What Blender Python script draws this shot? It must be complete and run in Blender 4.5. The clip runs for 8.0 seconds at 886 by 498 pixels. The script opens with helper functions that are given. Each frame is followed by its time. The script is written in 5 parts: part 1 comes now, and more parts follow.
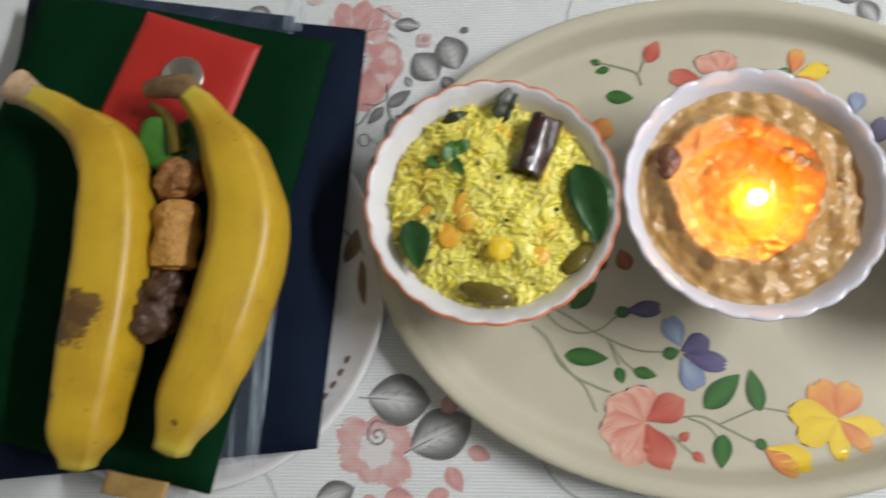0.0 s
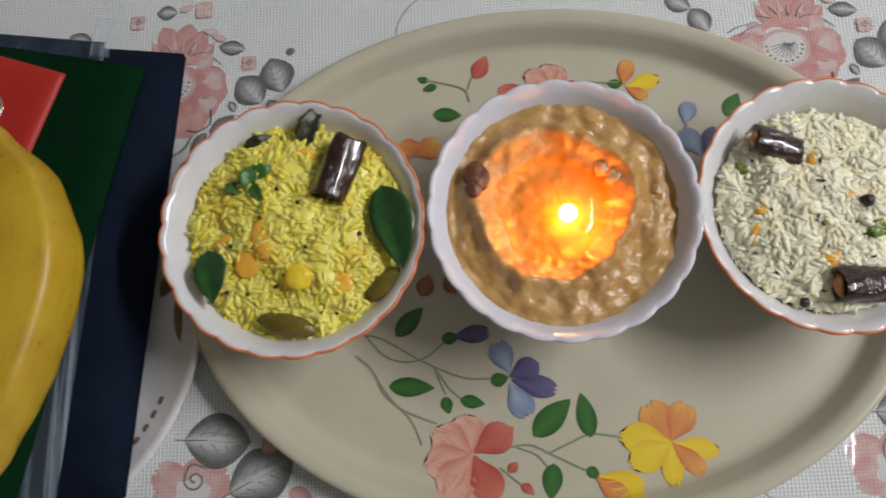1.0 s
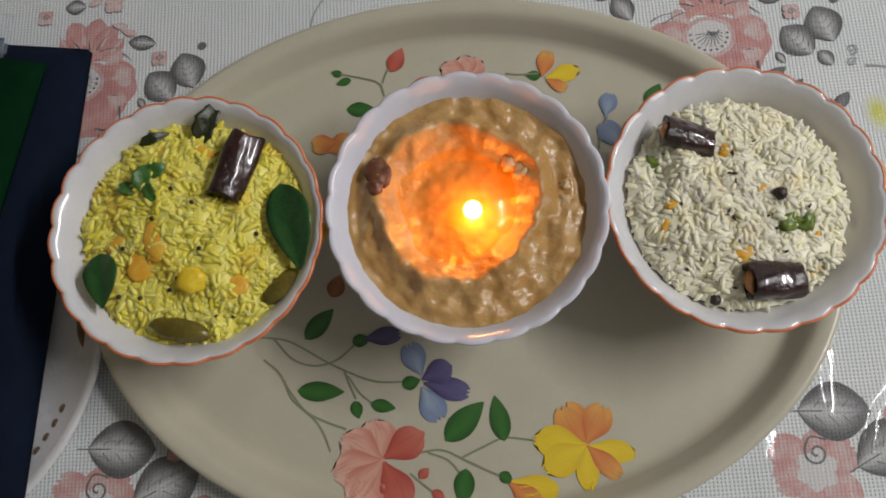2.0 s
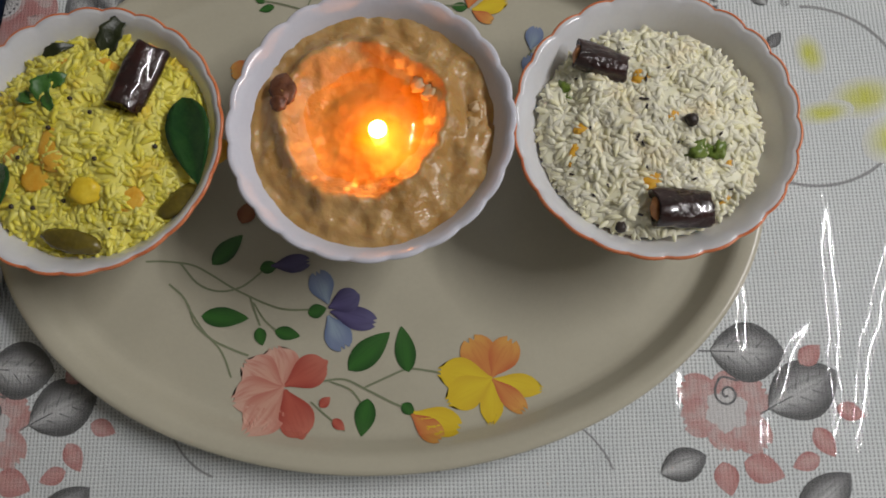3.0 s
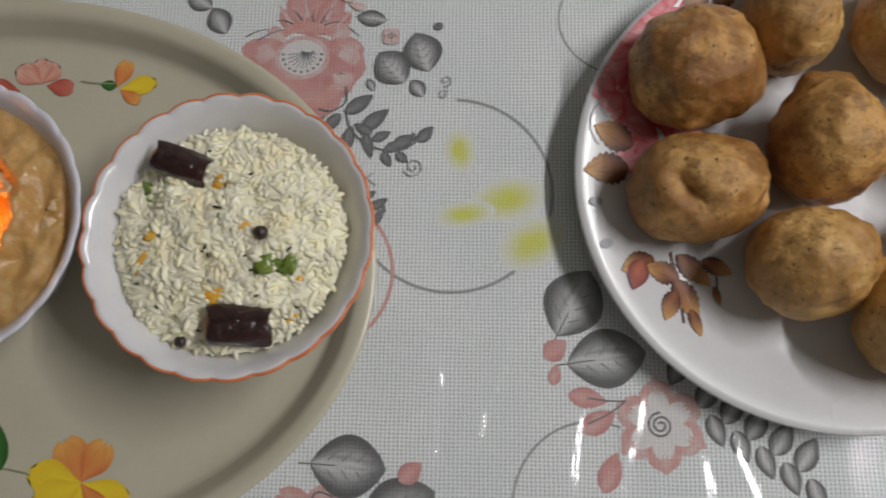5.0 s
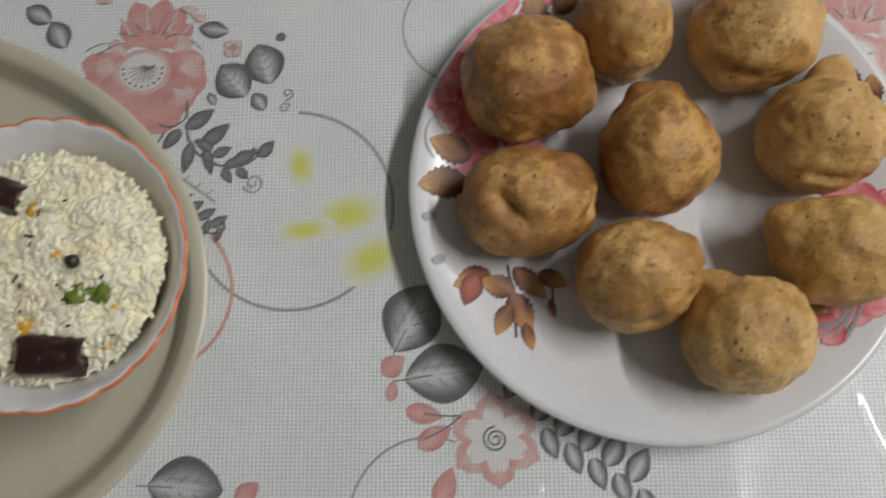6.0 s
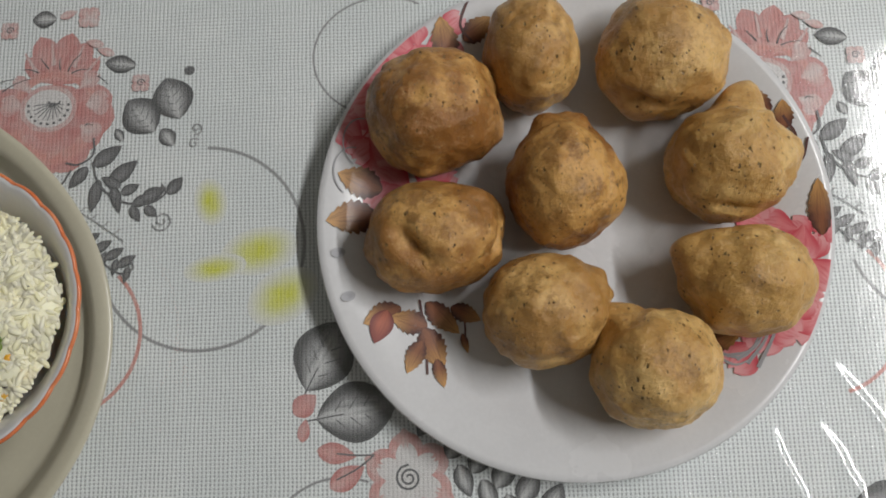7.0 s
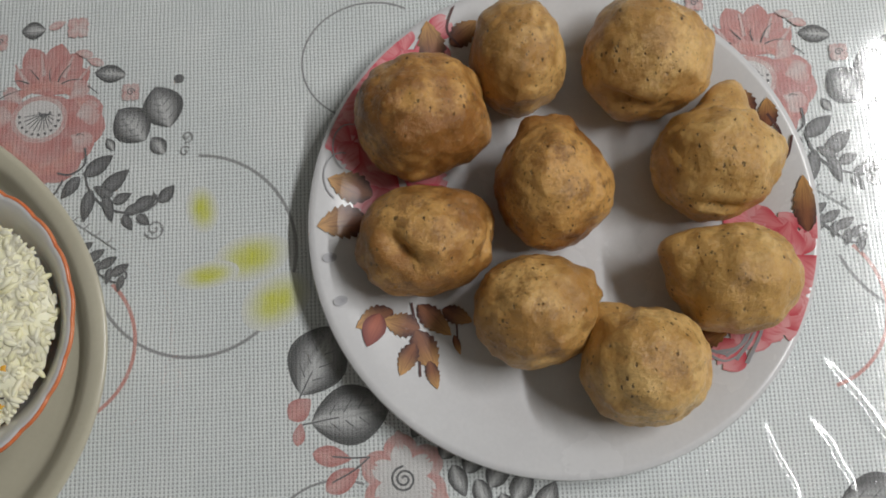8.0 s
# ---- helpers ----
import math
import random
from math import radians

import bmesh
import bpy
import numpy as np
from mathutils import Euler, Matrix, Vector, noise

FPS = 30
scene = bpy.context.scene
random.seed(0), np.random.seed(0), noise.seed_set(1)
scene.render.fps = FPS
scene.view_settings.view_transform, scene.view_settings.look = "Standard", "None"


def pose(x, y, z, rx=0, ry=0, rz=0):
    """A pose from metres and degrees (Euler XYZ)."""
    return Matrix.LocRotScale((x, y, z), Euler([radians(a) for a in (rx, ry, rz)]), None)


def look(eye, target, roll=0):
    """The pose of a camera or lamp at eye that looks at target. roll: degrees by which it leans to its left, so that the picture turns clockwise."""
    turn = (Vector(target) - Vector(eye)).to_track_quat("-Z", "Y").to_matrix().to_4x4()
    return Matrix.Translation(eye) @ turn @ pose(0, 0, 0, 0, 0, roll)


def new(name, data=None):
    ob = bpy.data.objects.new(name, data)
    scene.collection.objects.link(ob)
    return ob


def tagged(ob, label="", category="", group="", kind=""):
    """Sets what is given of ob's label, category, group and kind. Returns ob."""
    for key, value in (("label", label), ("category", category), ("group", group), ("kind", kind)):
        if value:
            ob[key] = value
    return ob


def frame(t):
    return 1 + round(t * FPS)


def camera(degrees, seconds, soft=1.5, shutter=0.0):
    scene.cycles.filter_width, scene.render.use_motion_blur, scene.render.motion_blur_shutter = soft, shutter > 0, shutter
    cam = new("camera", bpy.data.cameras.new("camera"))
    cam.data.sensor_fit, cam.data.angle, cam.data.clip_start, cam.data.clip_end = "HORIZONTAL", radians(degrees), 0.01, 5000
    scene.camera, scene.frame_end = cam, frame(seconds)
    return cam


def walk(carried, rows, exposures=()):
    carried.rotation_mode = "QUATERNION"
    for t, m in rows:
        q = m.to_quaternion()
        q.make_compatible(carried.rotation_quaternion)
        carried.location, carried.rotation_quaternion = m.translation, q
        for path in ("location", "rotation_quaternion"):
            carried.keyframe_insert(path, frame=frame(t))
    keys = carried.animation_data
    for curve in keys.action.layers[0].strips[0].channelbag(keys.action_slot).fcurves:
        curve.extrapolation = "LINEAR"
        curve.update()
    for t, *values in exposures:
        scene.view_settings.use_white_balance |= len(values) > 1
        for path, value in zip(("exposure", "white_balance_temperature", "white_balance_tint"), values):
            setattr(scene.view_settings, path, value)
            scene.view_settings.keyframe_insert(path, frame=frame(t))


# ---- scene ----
cam = camera(60.0, 8.0, soft=1.7, shutter=0.4)
PATH = [
    (0, (-0.032, -0.056, 0.448), (-0.169, 0.356, -1.505), -18.7),
    (0.5, (0.027, -0.057, 0.433), (-0.05, 0.419, -1.508), -11.6),
    (1, (0.057, -0.053, 0.423), (-0.029, 0.423, -1.517), -12.9),
    (1.2, (0.074, -0.054, 0.42), (-0.01, 0.431, -1.518), -12.8),
    (2.3, (0.116, -0.049, 0.404), (0.044, 0.409, -1.541), -12.6),
    (2.5, (0.13, -0.056, 0.401), (0.063, 0.411, -1.542), -12.1),
    (3, (0.147, -0.085, 0.388), (0.064, 0.377, -1.556), -11.7),
    (3.5, (0.181, -0.069, 0.393), (0.075, 0.406, -1.547), -12.4),
    (4, (0.238, -0.051, 0.387), (0.132, 0.429, -1.552), -11.9),
    (4.5, (0.295, -0.035, 0.381), (0.2, 0.424, -1.563), -10.8),
    (5.8, (0.402, -0.02, 0.374), (0.31, 0.39, -1.582), -12.6),
    (6, (0.416, -0.008, 0.376), (0.351, 0.37, -1.587), -10.3),
    (6.5, (0.442, 0.005, 0.373), (0.401, 0.378, -1.591), -7.5),
    (7, (0.454, 0.01, 0.373), (0.419, 0.382, -1.592), -7.3),
    (7.5, (0.457, 0.011, 0.374), (0.426, 0.381, -1.591), -7.3),
    (8, (0.457, 0.012, 0.377), (0.431, 0.376, -1.589), -7.1),
]
walk(cam, [(t, look(eye, target, roll)) for t, eye, target, roll in PATH],
     exposures=[(0.0, 0.63, 6750, 13), (0.5, 0.33, 6750, 14), (1.2, 0.10, 6800, 15), (2.4, -0.22, 6850, 15), (4.6, -0.32, 6850, 15), (6.0, -0.30, 6900, 13), (8.0, -0.36, 6850, 12)])

# ---- light ----
world = bpy.data.worlds.new("room_air")
scene.world = world
world.use_nodes = True
world.node_tree.nodes["Background"].inputs[0].default_value = (0.9, 0.95, 1.0, 1)
world.node_tree.nodes["Background"].inputs[1].default_value = 0.02

TUBE = Vector((1.70, 0.30, 1.68))
tube_lamp = bpy.data.lights.new("tube_lamp", "AREA")
tube_lamp.shape, tube_lamp.size, tube_lamp.size_y = "RECTANGLE", 0.05, 1.2
tube_lamp.energy, tube_lamp.color = 39.0, (0.93, 0.97, 1.0)
new("tube_lamp", tube_lamp).matrix_world = look(TUBE, TUBE - Vector((0.5, 0, 1)), 90)


# ---- materials ----
class Nodes:
    """A short way to write node trees."""

    def __init__(self, name):
        self.mat = bpy.data.materials.new(name)
        self.mat.use_nodes = True
        self.tree = self.mat.node_tree
        self.tree.nodes.clear()
        self.out = self.tree.nodes.new("ShaderNodeOutputMaterial")
        self.coord = self.tree.nodes.new("ShaderNodeTexCoord")

    def plug(self, socket, value):
        if isinstance(value, bpy.types.NodeSocket):
            self.tree.links.new(value, socket)
        elif isinstance(value, tuple) and socket.type == "RGBA":
            socket.default_value = (*value, 1)[:4]
        else:
            socket.default_value = value

    def math(self, op, a, b=0.0, clamp=False):
        n = self.tree.nodes.new("ShaderNodeMath")
        n.operation, n.use_clamp = op, clamp
        self.plug(n.inputs[0], a)
        self.plug(n.inputs[1], b)
        return n.outputs[0]

    def mix(self, fac, a, b, mode="MIX"):
        n = self.tree.nodes.new("ShaderNodeMix")
        n.data_type, n.blend_type = "RGBA", mode
        self.plug(n.inputs[0], fac)
        self.plug(n.inputs[6], a)
        self.plug(n.inputs[7], b)
        return n.outputs[2]

    def noise(self, scale, detail=3.0, vec=None, rough=0.55, stretch=None):
        n = self.tree.nodes.new("ShaderNodeTexNoise")
        n.inputs["Scale"].default_value, n.inputs["Detail"].default_value = scale, detail
        n.inputs["Roughness"].default_value = rough
        self.tree.links.new(self.scaled(stretch) if stretch else (vec or self.coord.outputs["Object"]), n.inputs["Vector"])
        return n.outputs["Fac"]

    def scaled(self, by, turn=0.0):
        n = self.tree.nodes.new("ShaderNodeMapping")
        n.inputs["Scale"].default_value = by
        n.inputs["Rotation"].default_value = (0, 0, turn)
        self.tree.links.new(self.coord.outputs["Object"], n.inputs["Vector"])
        return n.outputs[0]

    def cells(self, scale, randomness=1.0, feature="F1", out="Distance", vec=None):
        n = self.tree.nodes.new("ShaderNodeTexVoronoi")
        n.feature = feature
        n.inputs["Scale"].default_value, n.inputs["Randomness"].default_value = scale, randomness
        self.tree.links.new(vec or self.coord.outputs["Object"], n.inputs["Vector"])
        return n.outputs[out]

    def ramp(self, fac, lo, hi):
        n = self.tree.nodes.new("ShaderNodeMapRange")
        n.interpolation_type = "SMOOTHSTEP"
        self.plug(n.inputs["Value"], fac)
        n.inputs["From Min"].default_value, n.inputs["From Max"].default_value = lo, hi
        return n.outputs[0]

    def xyz(self, socket):
        n = self.tree.nodes.new("ShaderNodeSeparateXYZ")
        self.tree.links.new(socket, n.inputs[0])
        return n.outputs

    def bump(self, height, strength=0.3, distance=0.001, normal=None):
        n = self.tree.nodes.new("ShaderNodeBump")
        n.inputs["Strength"].default_value, n.inputs["Distance"].default_value = strength, distance
        self.plug(n.inputs["Height"], height)
        if normal:
            self.tree.links.new(normal, n.inputs["Normal"])
        return n.outputs[0]

    def island(self):
        return self.tree.nodes.new("ShaderNodeNewGeometry").outputs["Random Per Island"]

    def principled(self, color, rough=0.5, normal=None, **more):
        n = self.tree.nodes.new("ShaderNodeBsdfPrincipled")
        self.plug(n.inputs["Base Color"], color)
        self.plug(n.inputs["Roughness"], rough)
        if normal:
            self.tree.links.new(normal, n.inputs["Normal"])
        for key, value in more.items():
            self.plug(n.inputs[key.replace("_", " ")], value)
        self.tree.links.new(n.outputs[0], self.out.inputs[0])
        return self.mat


def surface(name, a, b, rough=0.5, scale=60.0, fine=600.0, bump=0.15, distance=0.0006, **more):
    """A surface that varies between two colours, at two scales."""
    n = Nodes(name)
    big, small = n.noise(scale, 4), n.noise(fine, 3)
    both = n.math("ADD", n.math("MULTIPLY", big, 0.65), n.math("MULTIPLY", small, 0.35))
    gloss = n.math("ADD", n.math("MULTIPLY", big, 0.12), rough - 0.06)
    return n.principled(n.mix(n.ramp(both, 0.3, 0.7), a, b), gloss, n.bump(small, bump, distance), **more)


WEAVE_X, WEAVE_Y = 0.00205, 0.0019


def weave(n):
    """1 in the holes of the tablecloth's open weave, 0 on its threads."""
    x, y, _ = n.xyz(n.coord.outputs["Object"])
    wob = n.math("MULTIPLY", n.noise(40, 2), 0.0012)
    sx = n.math("SINE", n.math("MULTIPLY", n.math("ADD", x, wob), 2 * math.pi / WEAVE_X))
    sy = n.math("SINE", n.math("MULTIPLY", n.math("ADD", y, wob), 2 * math.pi / WEAVE_Y))
    return n.math("MULTIPLY", n.ramp(sx, -0.15, 0.75), n.ramp(sy, -0.85, 0.05))


def cloth_material():
    n = Nodes("tablecloth_weave")
    hole = weave(n)
    thread = n.mix(n.ramp(n.noise(22, 4), 0.35, 0.7), (0.78, 0.82, 0.82), (0.85, 0.88, 0.875))
    thread = n.mix(n.math("MULTIPLY", n.noise(1500, 2), 0.12), thread, (0.6, 0.61, 0.62))
    gap = n.mix(n.noise(90, 2), (0.35, 0.38, 0.385), (0.45, 0.475, 0.475))
    return n.principled(n.mix(hole, thread, gap), 0.7, n.bump(n.math("SUBTRACT", 1.0, hole), 0.5, 0.0004))


def print_material(name, middle, edge, tip, woven=False, rough=0.35, pale=0.0, streaks=0.4, coat=0.0, fade=0.35, core=0.15):
    """Printed colour on a motif: shaded from its midline to its edge and towards its tip."""
    n = Nodes(name)
    u, v, _ = n.xyz(n.coord.outputs["UV"])
    side = n.math("ABSOLUTE", n.math("SUBTRACT", n.math("MULTIPLY", v, 2.0), 1.0))
    color = n.mix(n.ramp(side, core, 1.0 - 0.8 * (0.15 - core)), middle, edge)
    color = n.mix(n.ramp(u, fade, 1.02), color, tip)
    stretch = n.tree.nodes.new("ShaderNodeMapping")
    stretch.inputs["Scale"].default_value = (1.6, 9.0, 1)
    n.tree.links.new(n.coord.outputs["UV"], stretch.inputs["Vector"])
    lines = n.noise(1.0, 3, stretch.outputs[0])
    color = n.mix(n.math("MULTIPLY", n.ramp(lines, 0.42, 0.7), streaks), color, edge)
    if pale:
        wash = n.ramp(n.noise(140, 3), 0.35, 0.75)
        color = n.mix(n.math("MULTIPLY", wash, pale), color, (0.7, 0.69, 0.68))
    if woven:
        hole = weave(n)
        dim = n.mix(1.0, color, (0.66, 0.66, 0.66), "MULTIPLY")
        color = n.mix(n.math("MULTIPLY", hole, 0.5), n.mix(0.10, color, (0.74, 0.74, 0.73)), dim)
        return n.principled(color, 0.7, n.bump(n.math("SUBTRACT", 1.0, hole), 0.5, 0.0004))
    return n.principled(color, rough, Coat_Weight=coat, Coat_Roughness=0.08)


FOLDS = ((0.276, -0.033, 0.10, 0.018, 0.0045, 0.29), (0.319, -0.040, 0.06, 0.060, 0.0039, 0.29), (0.294, -0.058, 0.55, 0.023, 0.0042, 0.29), (0.332, -0.056, 0.22, 0.041, 0.0036, 0.29),
         (0.346, -0.019, 0.30, 0.030, 0.0036, 0.29), (0.357, -0.023, 0.10, 0.011, 0.0027, 0.20), (0.242, -0.066, 0.10, 0.014, 0.0033, 0.29), (0.277, -0.100, 0.20, 0.021, 0.0036, 0.29),
         (0.385, -0.045, 0.12, 0.034, 0.0045, 0.28), (0.412, -0.042, 0.25, 0.034, 0.0039, 0.25), (0.447, -0.062, -0.10, 0.023, 0.0039, 0.22), (0.466, -0.055, -0.30, 0.025, 0.0036, 0.20),
         (0.605, -0.028, -0.35, 0.018, 0.0024, 0.18), (0.629, -0.026, -0.50, 0.017, 0.0024, 0.15), (0.645, -0.004, -0.60, 0.021, 0.0027, 0.15))


def plastic_material():
    """Clear plastic film: it lets the cloth show through and mirrors the lamp where it creases."""
    n = Nodes("clear_plastic")
    x, y, _ = n.xyz(n.coord.outputs["Object"])
    wander = n.math("MULTIPLY", n.math("SUBTRACT", n.noise(30, 1.0), 0.5), 0.009)
    height = n.math("MULTIPLY", n.noise(1.0, 0.6, n.scaled((34, 10, 1), 0.2)), 0.08)
    # soft folds in millimetres: middle x, y, lean, half length, half width, steepness
    for fx, fy, lean, reach, wide, steep in FOLDS:
        along = n.math("SUBTRACT", y, fy)
        across = n.math("SUBTRACT", n.math("SUBTRACT", n.math("ADD", x, wander), fx), n.math("MULTIPLY", along, lean))
        p, q = n.math("DIVIDE", across, wide), n.math("DIVIDE", along, reach)
        bell = n.math("EXPONENT", n.math("MULTIPLY", n.math("ADD", n.math("MULTIPLY", p, p), n.math("POWER", n.math("ABSOLUTE", q), 4.0)), -1.0))
        height = n.math("ADD", height, n.math("MULTIPLY", bell, 1000 * steep * wide / 0.86))
    crinkle = n.math("MULTIPLY", n.noise(75, 4.0, rough=0.6), n.math("MULTIPLY", n.ramp(x, 0.56, 0.66), 0.15))
    height = n.math("ADD", height, crinkle)
    small = n.math("MULTIPLY", weave(n), n.math("ADD", 0.016, n.math("MULTIPLY", n.ramp(x, 0.5, 0.66), 0.08)))
    normal = n.bump(n.math("ADD", height, small), 1.0, 0.001)
    gloss = n.tree.nodes.new("ShaderNodeBsdfGlossy")
    n.tree.links.new(n.math("ADD", 0.06, n.math("MULTIPLY", n.ramp(x, 0.50, 0.62), 0.05)), gloss.inputs["Roughness"])
    clear = n.tree.nodes.new("ShaderNodeBsdfTransparent")
    clear.inputs[0].default_value = (0.97, 0.97, 0.97, 1)
    graze = n.tree.nodes.new("ShaderNodeLayerWeight")
    mirror = n.math("ADD", 0.045, n.math("MULTIPLY", n.math("POWER", graze.outputs["Facing"], 5.0), 0.9))
    blend = n.tree.nodes.new("ShaderNodeMixShader")
    n.tree.links.new(normal, gloss.inputs["Normal"])
    n.tree.links.new(normal, graze.inputs["Normal"])
    n.tree.links.new(mirror, blend.inputs[0])
    n.tree.links.new(clear.outputs[0], blend.inputs[1])
    n.tree.links.new(gloss.outputs[0], blend.inputs[2])
    n.tree.links.new(blend.outputs[0], n.out.inputs[0])
    return n.mat


def grain_material(name, a, b, c, rough=0.42):
    """Soft cooked grains: light passes a little way through them, and some are stained."""
    n = Nodes(name)
    r = n.island()
    color = n.mix(n.ramp(r, 0.0, 0.8), a, b)
    color = n.mix(n.math("MULTIPLY", n.ramp(n.noise(48, 3), 0.52, 0.70), 0.75), color, c)
    color = n.mix(n.math("MULTIPLY", n.ramp(n.noise(900, 2), 0.5, 0.8), 0.18), color, c)
    return n.principled(color, rough, n.bump(n.noise(520, 3), 0.12, 0.0004), Subsurface_Weight=0.55,
                        Subsurface_Radius=(0.0018, 0.0018, 0.0016), Subsurface_Scale=1.0)


def stain(n, color, spots, paint, ragged=0.5, soft=0.9, strength=1.0):
    """Dark stains of an uneven shape at places of the thing: x, y, radius."""
    x, y, _ = n.xyz(n.coord.outputs["Object"])
    wild = n.math("MULTIPLY", n.math("SUBTRACT", n.noise(170, 4, rough=0.7), 0.5), 2.0 * ragged)
    for sx, sy, r in spots:
        dx, dy = n.math("SUBTRACT", x, sx), n.math("SUBTRACT", y, sy)
        d = n.math("SQRT", n.math("ADD", n.math("MULTIPLY", dx, dx), n.math("MULTIPLY", dy, dy)))
        d = n.math("ADD", n.math("DIVIDE", d, r), wild)
        color = n.mix(n.math("MULTIPLY", n.ramp(d, 1.25, soft), 0.85 * strength), color, paint)
    return color


def fried_material(name, light, brown, deep, spots=(), seed=0.0):
    """Fried batter: golden with browner patches, fine blisters, and short flecks of herb."""
    n = Nodes(name)
    shift = n.tree.nodes.new("ShaderNodeVectorMath")
    shift.operation = "ADD"
    n.tree.links.new(n.coord.outputs["Object"], shift.inputs[0])
    shift.inputs[1].default_value = (seed, seed * 0.7, 0)
    vec = shift.outputs[0]
    color = n.mix(n.ramp(n.noise(30, 4, vec, 0.6), 0.40, 0.57), light, brown)
    color = n.mix(n.math("MULTIPLY", n.ramp(n.noise(62, 6, vec, 0.78), 0.50, 0.63), 0.75), color, deep)
    color = n.mix(n.math("MULTIPLY", n.ramp(n.noise(330, 4, vec, 0.7), 0.48, 0.68), 0.35), color, (0.30, 0.135, 0.040))
    color = n.mix(n.math("MULTIPLY", n.ramp(n.noise(460, 3, vec), 0.54, 0.76), 0.28), color, (0.74, 0.52, 0.25))
    grit = n.mix(n.ramp(n.noise(620, 3, vec), 0.40, 0.62), (0.13, 0.062, 0.030), (0.36, 0.20, 0.10))
    color = stain(n, color, spots, grit, 2.2, -0.6, 0.8)
    wild = n.math("MULTIPLY", n.noise(900, 3, vec), 0.5)
    drawn = n.tree.nodes.new("ShaderNodeVectorMath")
    drawn.operation = "MULTIPLY"
    n.tree.links.new(vec, drawn.inputs[0])
    drawn.inputs[1].default_value = (1.0, 0.6, 0.8)
    fleck = n.math("MULTIPLY", n.ramp(n.math("ADD", n.cells(270, 1.0, vec=drawn.outputs[0]), wild), 0.44, 0.36), n.ramp(n.noise(55, 3, vec), 0.45, 0.52))
    tick = n.math("MULTIPLY", n.ramp(n.math("ADD", n.cells(520, 1.0, vec=drawn.outputs[0]), wild), 0.46, 0.37), n.ramp(n.noise(90, 3, vec), 0.47, 0.57))
    herb = n.mix(n.ramp(n.noise(120, 2, vec), 0.4, 0.6), (0.070, 0.034, 0.012), (0.17, 0.105, 0.03))
    color = n.mix(n.math("MULTIPLY", n.math("MAXIMUM", fleck, tick), 0.9), color, herb)
    blister = n.cells(210, 1.0, "SMOOTH_F1", vec=vec)
    height = n.math("ADD", n.noise(70, 5, vec, 0.6), n.math("MULTIPLY", n.noise(380, 5, vec, 0.75), 0.42))
    height = n.math("SUBTRACT", n.math("SUBTRACT", height, n.math("MULTIPLY", blister, 0.22)), n.math("MULTIPLY", fleck, 0.3))
    gloss = n.math("ADD", 0.18, n.math("MULTIPLY", n.noise(260, 4, vec), 0.34))
    return n.principled(color, gloss, n.bump(height, 0.8, 0.0024), Specular_IOR_Level=0.5, Subsurface_Weight=0.05,
                        Subsurface_Radius=(0.004, 0.002, 0.001), Subsurface_Scale=0.6)


def banana_material(spots=()):
    n = Nodes("banana_peel")
    u, v, _ = n.xyz(n.coord.outputs["UV"])
    color = n.mix(n.ramp(n.noise(30, 4), 0.35, 0.7), (0.52, 0.335, 0.020), (0.43, 0.255, 0.014))
    color = n.mix(n.math("MULTIPLY", n.ramp(n.noise(220, 4), 0.58, 0.8), 0.35), color, (0.36, 0.20, 0.03))
    color = n.mix(n.math("MULTIPLY", n.ramp(u, 0.24, 0.02), 0.55), color, (0.45, 0.40, 0.06))
    color = n.mix(n.math("MULTIPLY", n.ramp(u, 0.93, 1.0), 0.5), color, (0.42, 0.42, 0.07))
    color = n.mix(n.math("MULTIPLY", n.ramp(n.noise(40, 5, rough=0.7), 0.60, 0.74), 0.45), color, (0.20, 0.11, 0.03))
    along = n.tree.nodes.new("ShaderNodeMapping")
    along.inputs["Scale"].default_value = (4.0, 34.0, 1)
    n.tree.links.new(n.coord.outputs["UV"], along.inputs["Vector"])
    lines = n.noise(1.0, 4, along.outputs[0], 0.65)
    color = n.mix(n.math("MULTIPLY", n.ramp(lines, 0.52, 0.78), 0.5), color, (0.30, 0.17, 0.03))
    speck = n.math("MULTIPLY", n.ramp(n.math("ADD", n.cells(150), n.math("MULTIPLY", n.noise(700, 3), 0.4)), 0.36, 0.28), n.ramp(n.noise(26, 3), 0.50, 0.60))
    color = n.mix(n.math("MULTIPLY", speck, 0.7), color, (0.13, 0.065, 0.02))
    color = stain(n, color, spots, (0.085, 0.042, 0.018), 1.2, 0.85)
    return n.principled(color, 0.40, n.bump(n.noise(260, 4), 0.12, 0.0008), Subsurface_Weight=0.05, Subsurface_Scale=0.2)


def paste_material():
    n = Nodes("sweet_paste")
    color = n.mix(n.ramp(n.noise(46, 5), 0.35, 0.68), (0.47, 0.255, 0.080), (0.57, 0.350, 0.140))
    color = n.mix(n.math("MULTIPLY", n.ramp(n.cells(120), 0.36, 0.10), 0.35), color, (0.66, 0.49, 0.28))
    color = n.mix(n.math("MULTIPLY", n.ramp(n.noise(30, 4), 0.60, 0.76), 0.40), color, (0.30, 0.145, 0.055))
    height = n.math("ADD", n.noise(130, 3), n.math("MULTIPLY", n.cells(150, feature="SMOOTH_F1"), -0.7))
    oil = n.math("ADD", 0.27, n.math("MULTIPLY", n.ramp(n.noise(70, 3), 0.4, 0.65), 0.22))
    return n.principled(color, oil, n.bump(height, 0.65, 0.0022), Subsurface_Weight=0.4,
                        Subsurface_Radius=(0.010, 0.005, 0.002), Subsurface_Scale=0.7)


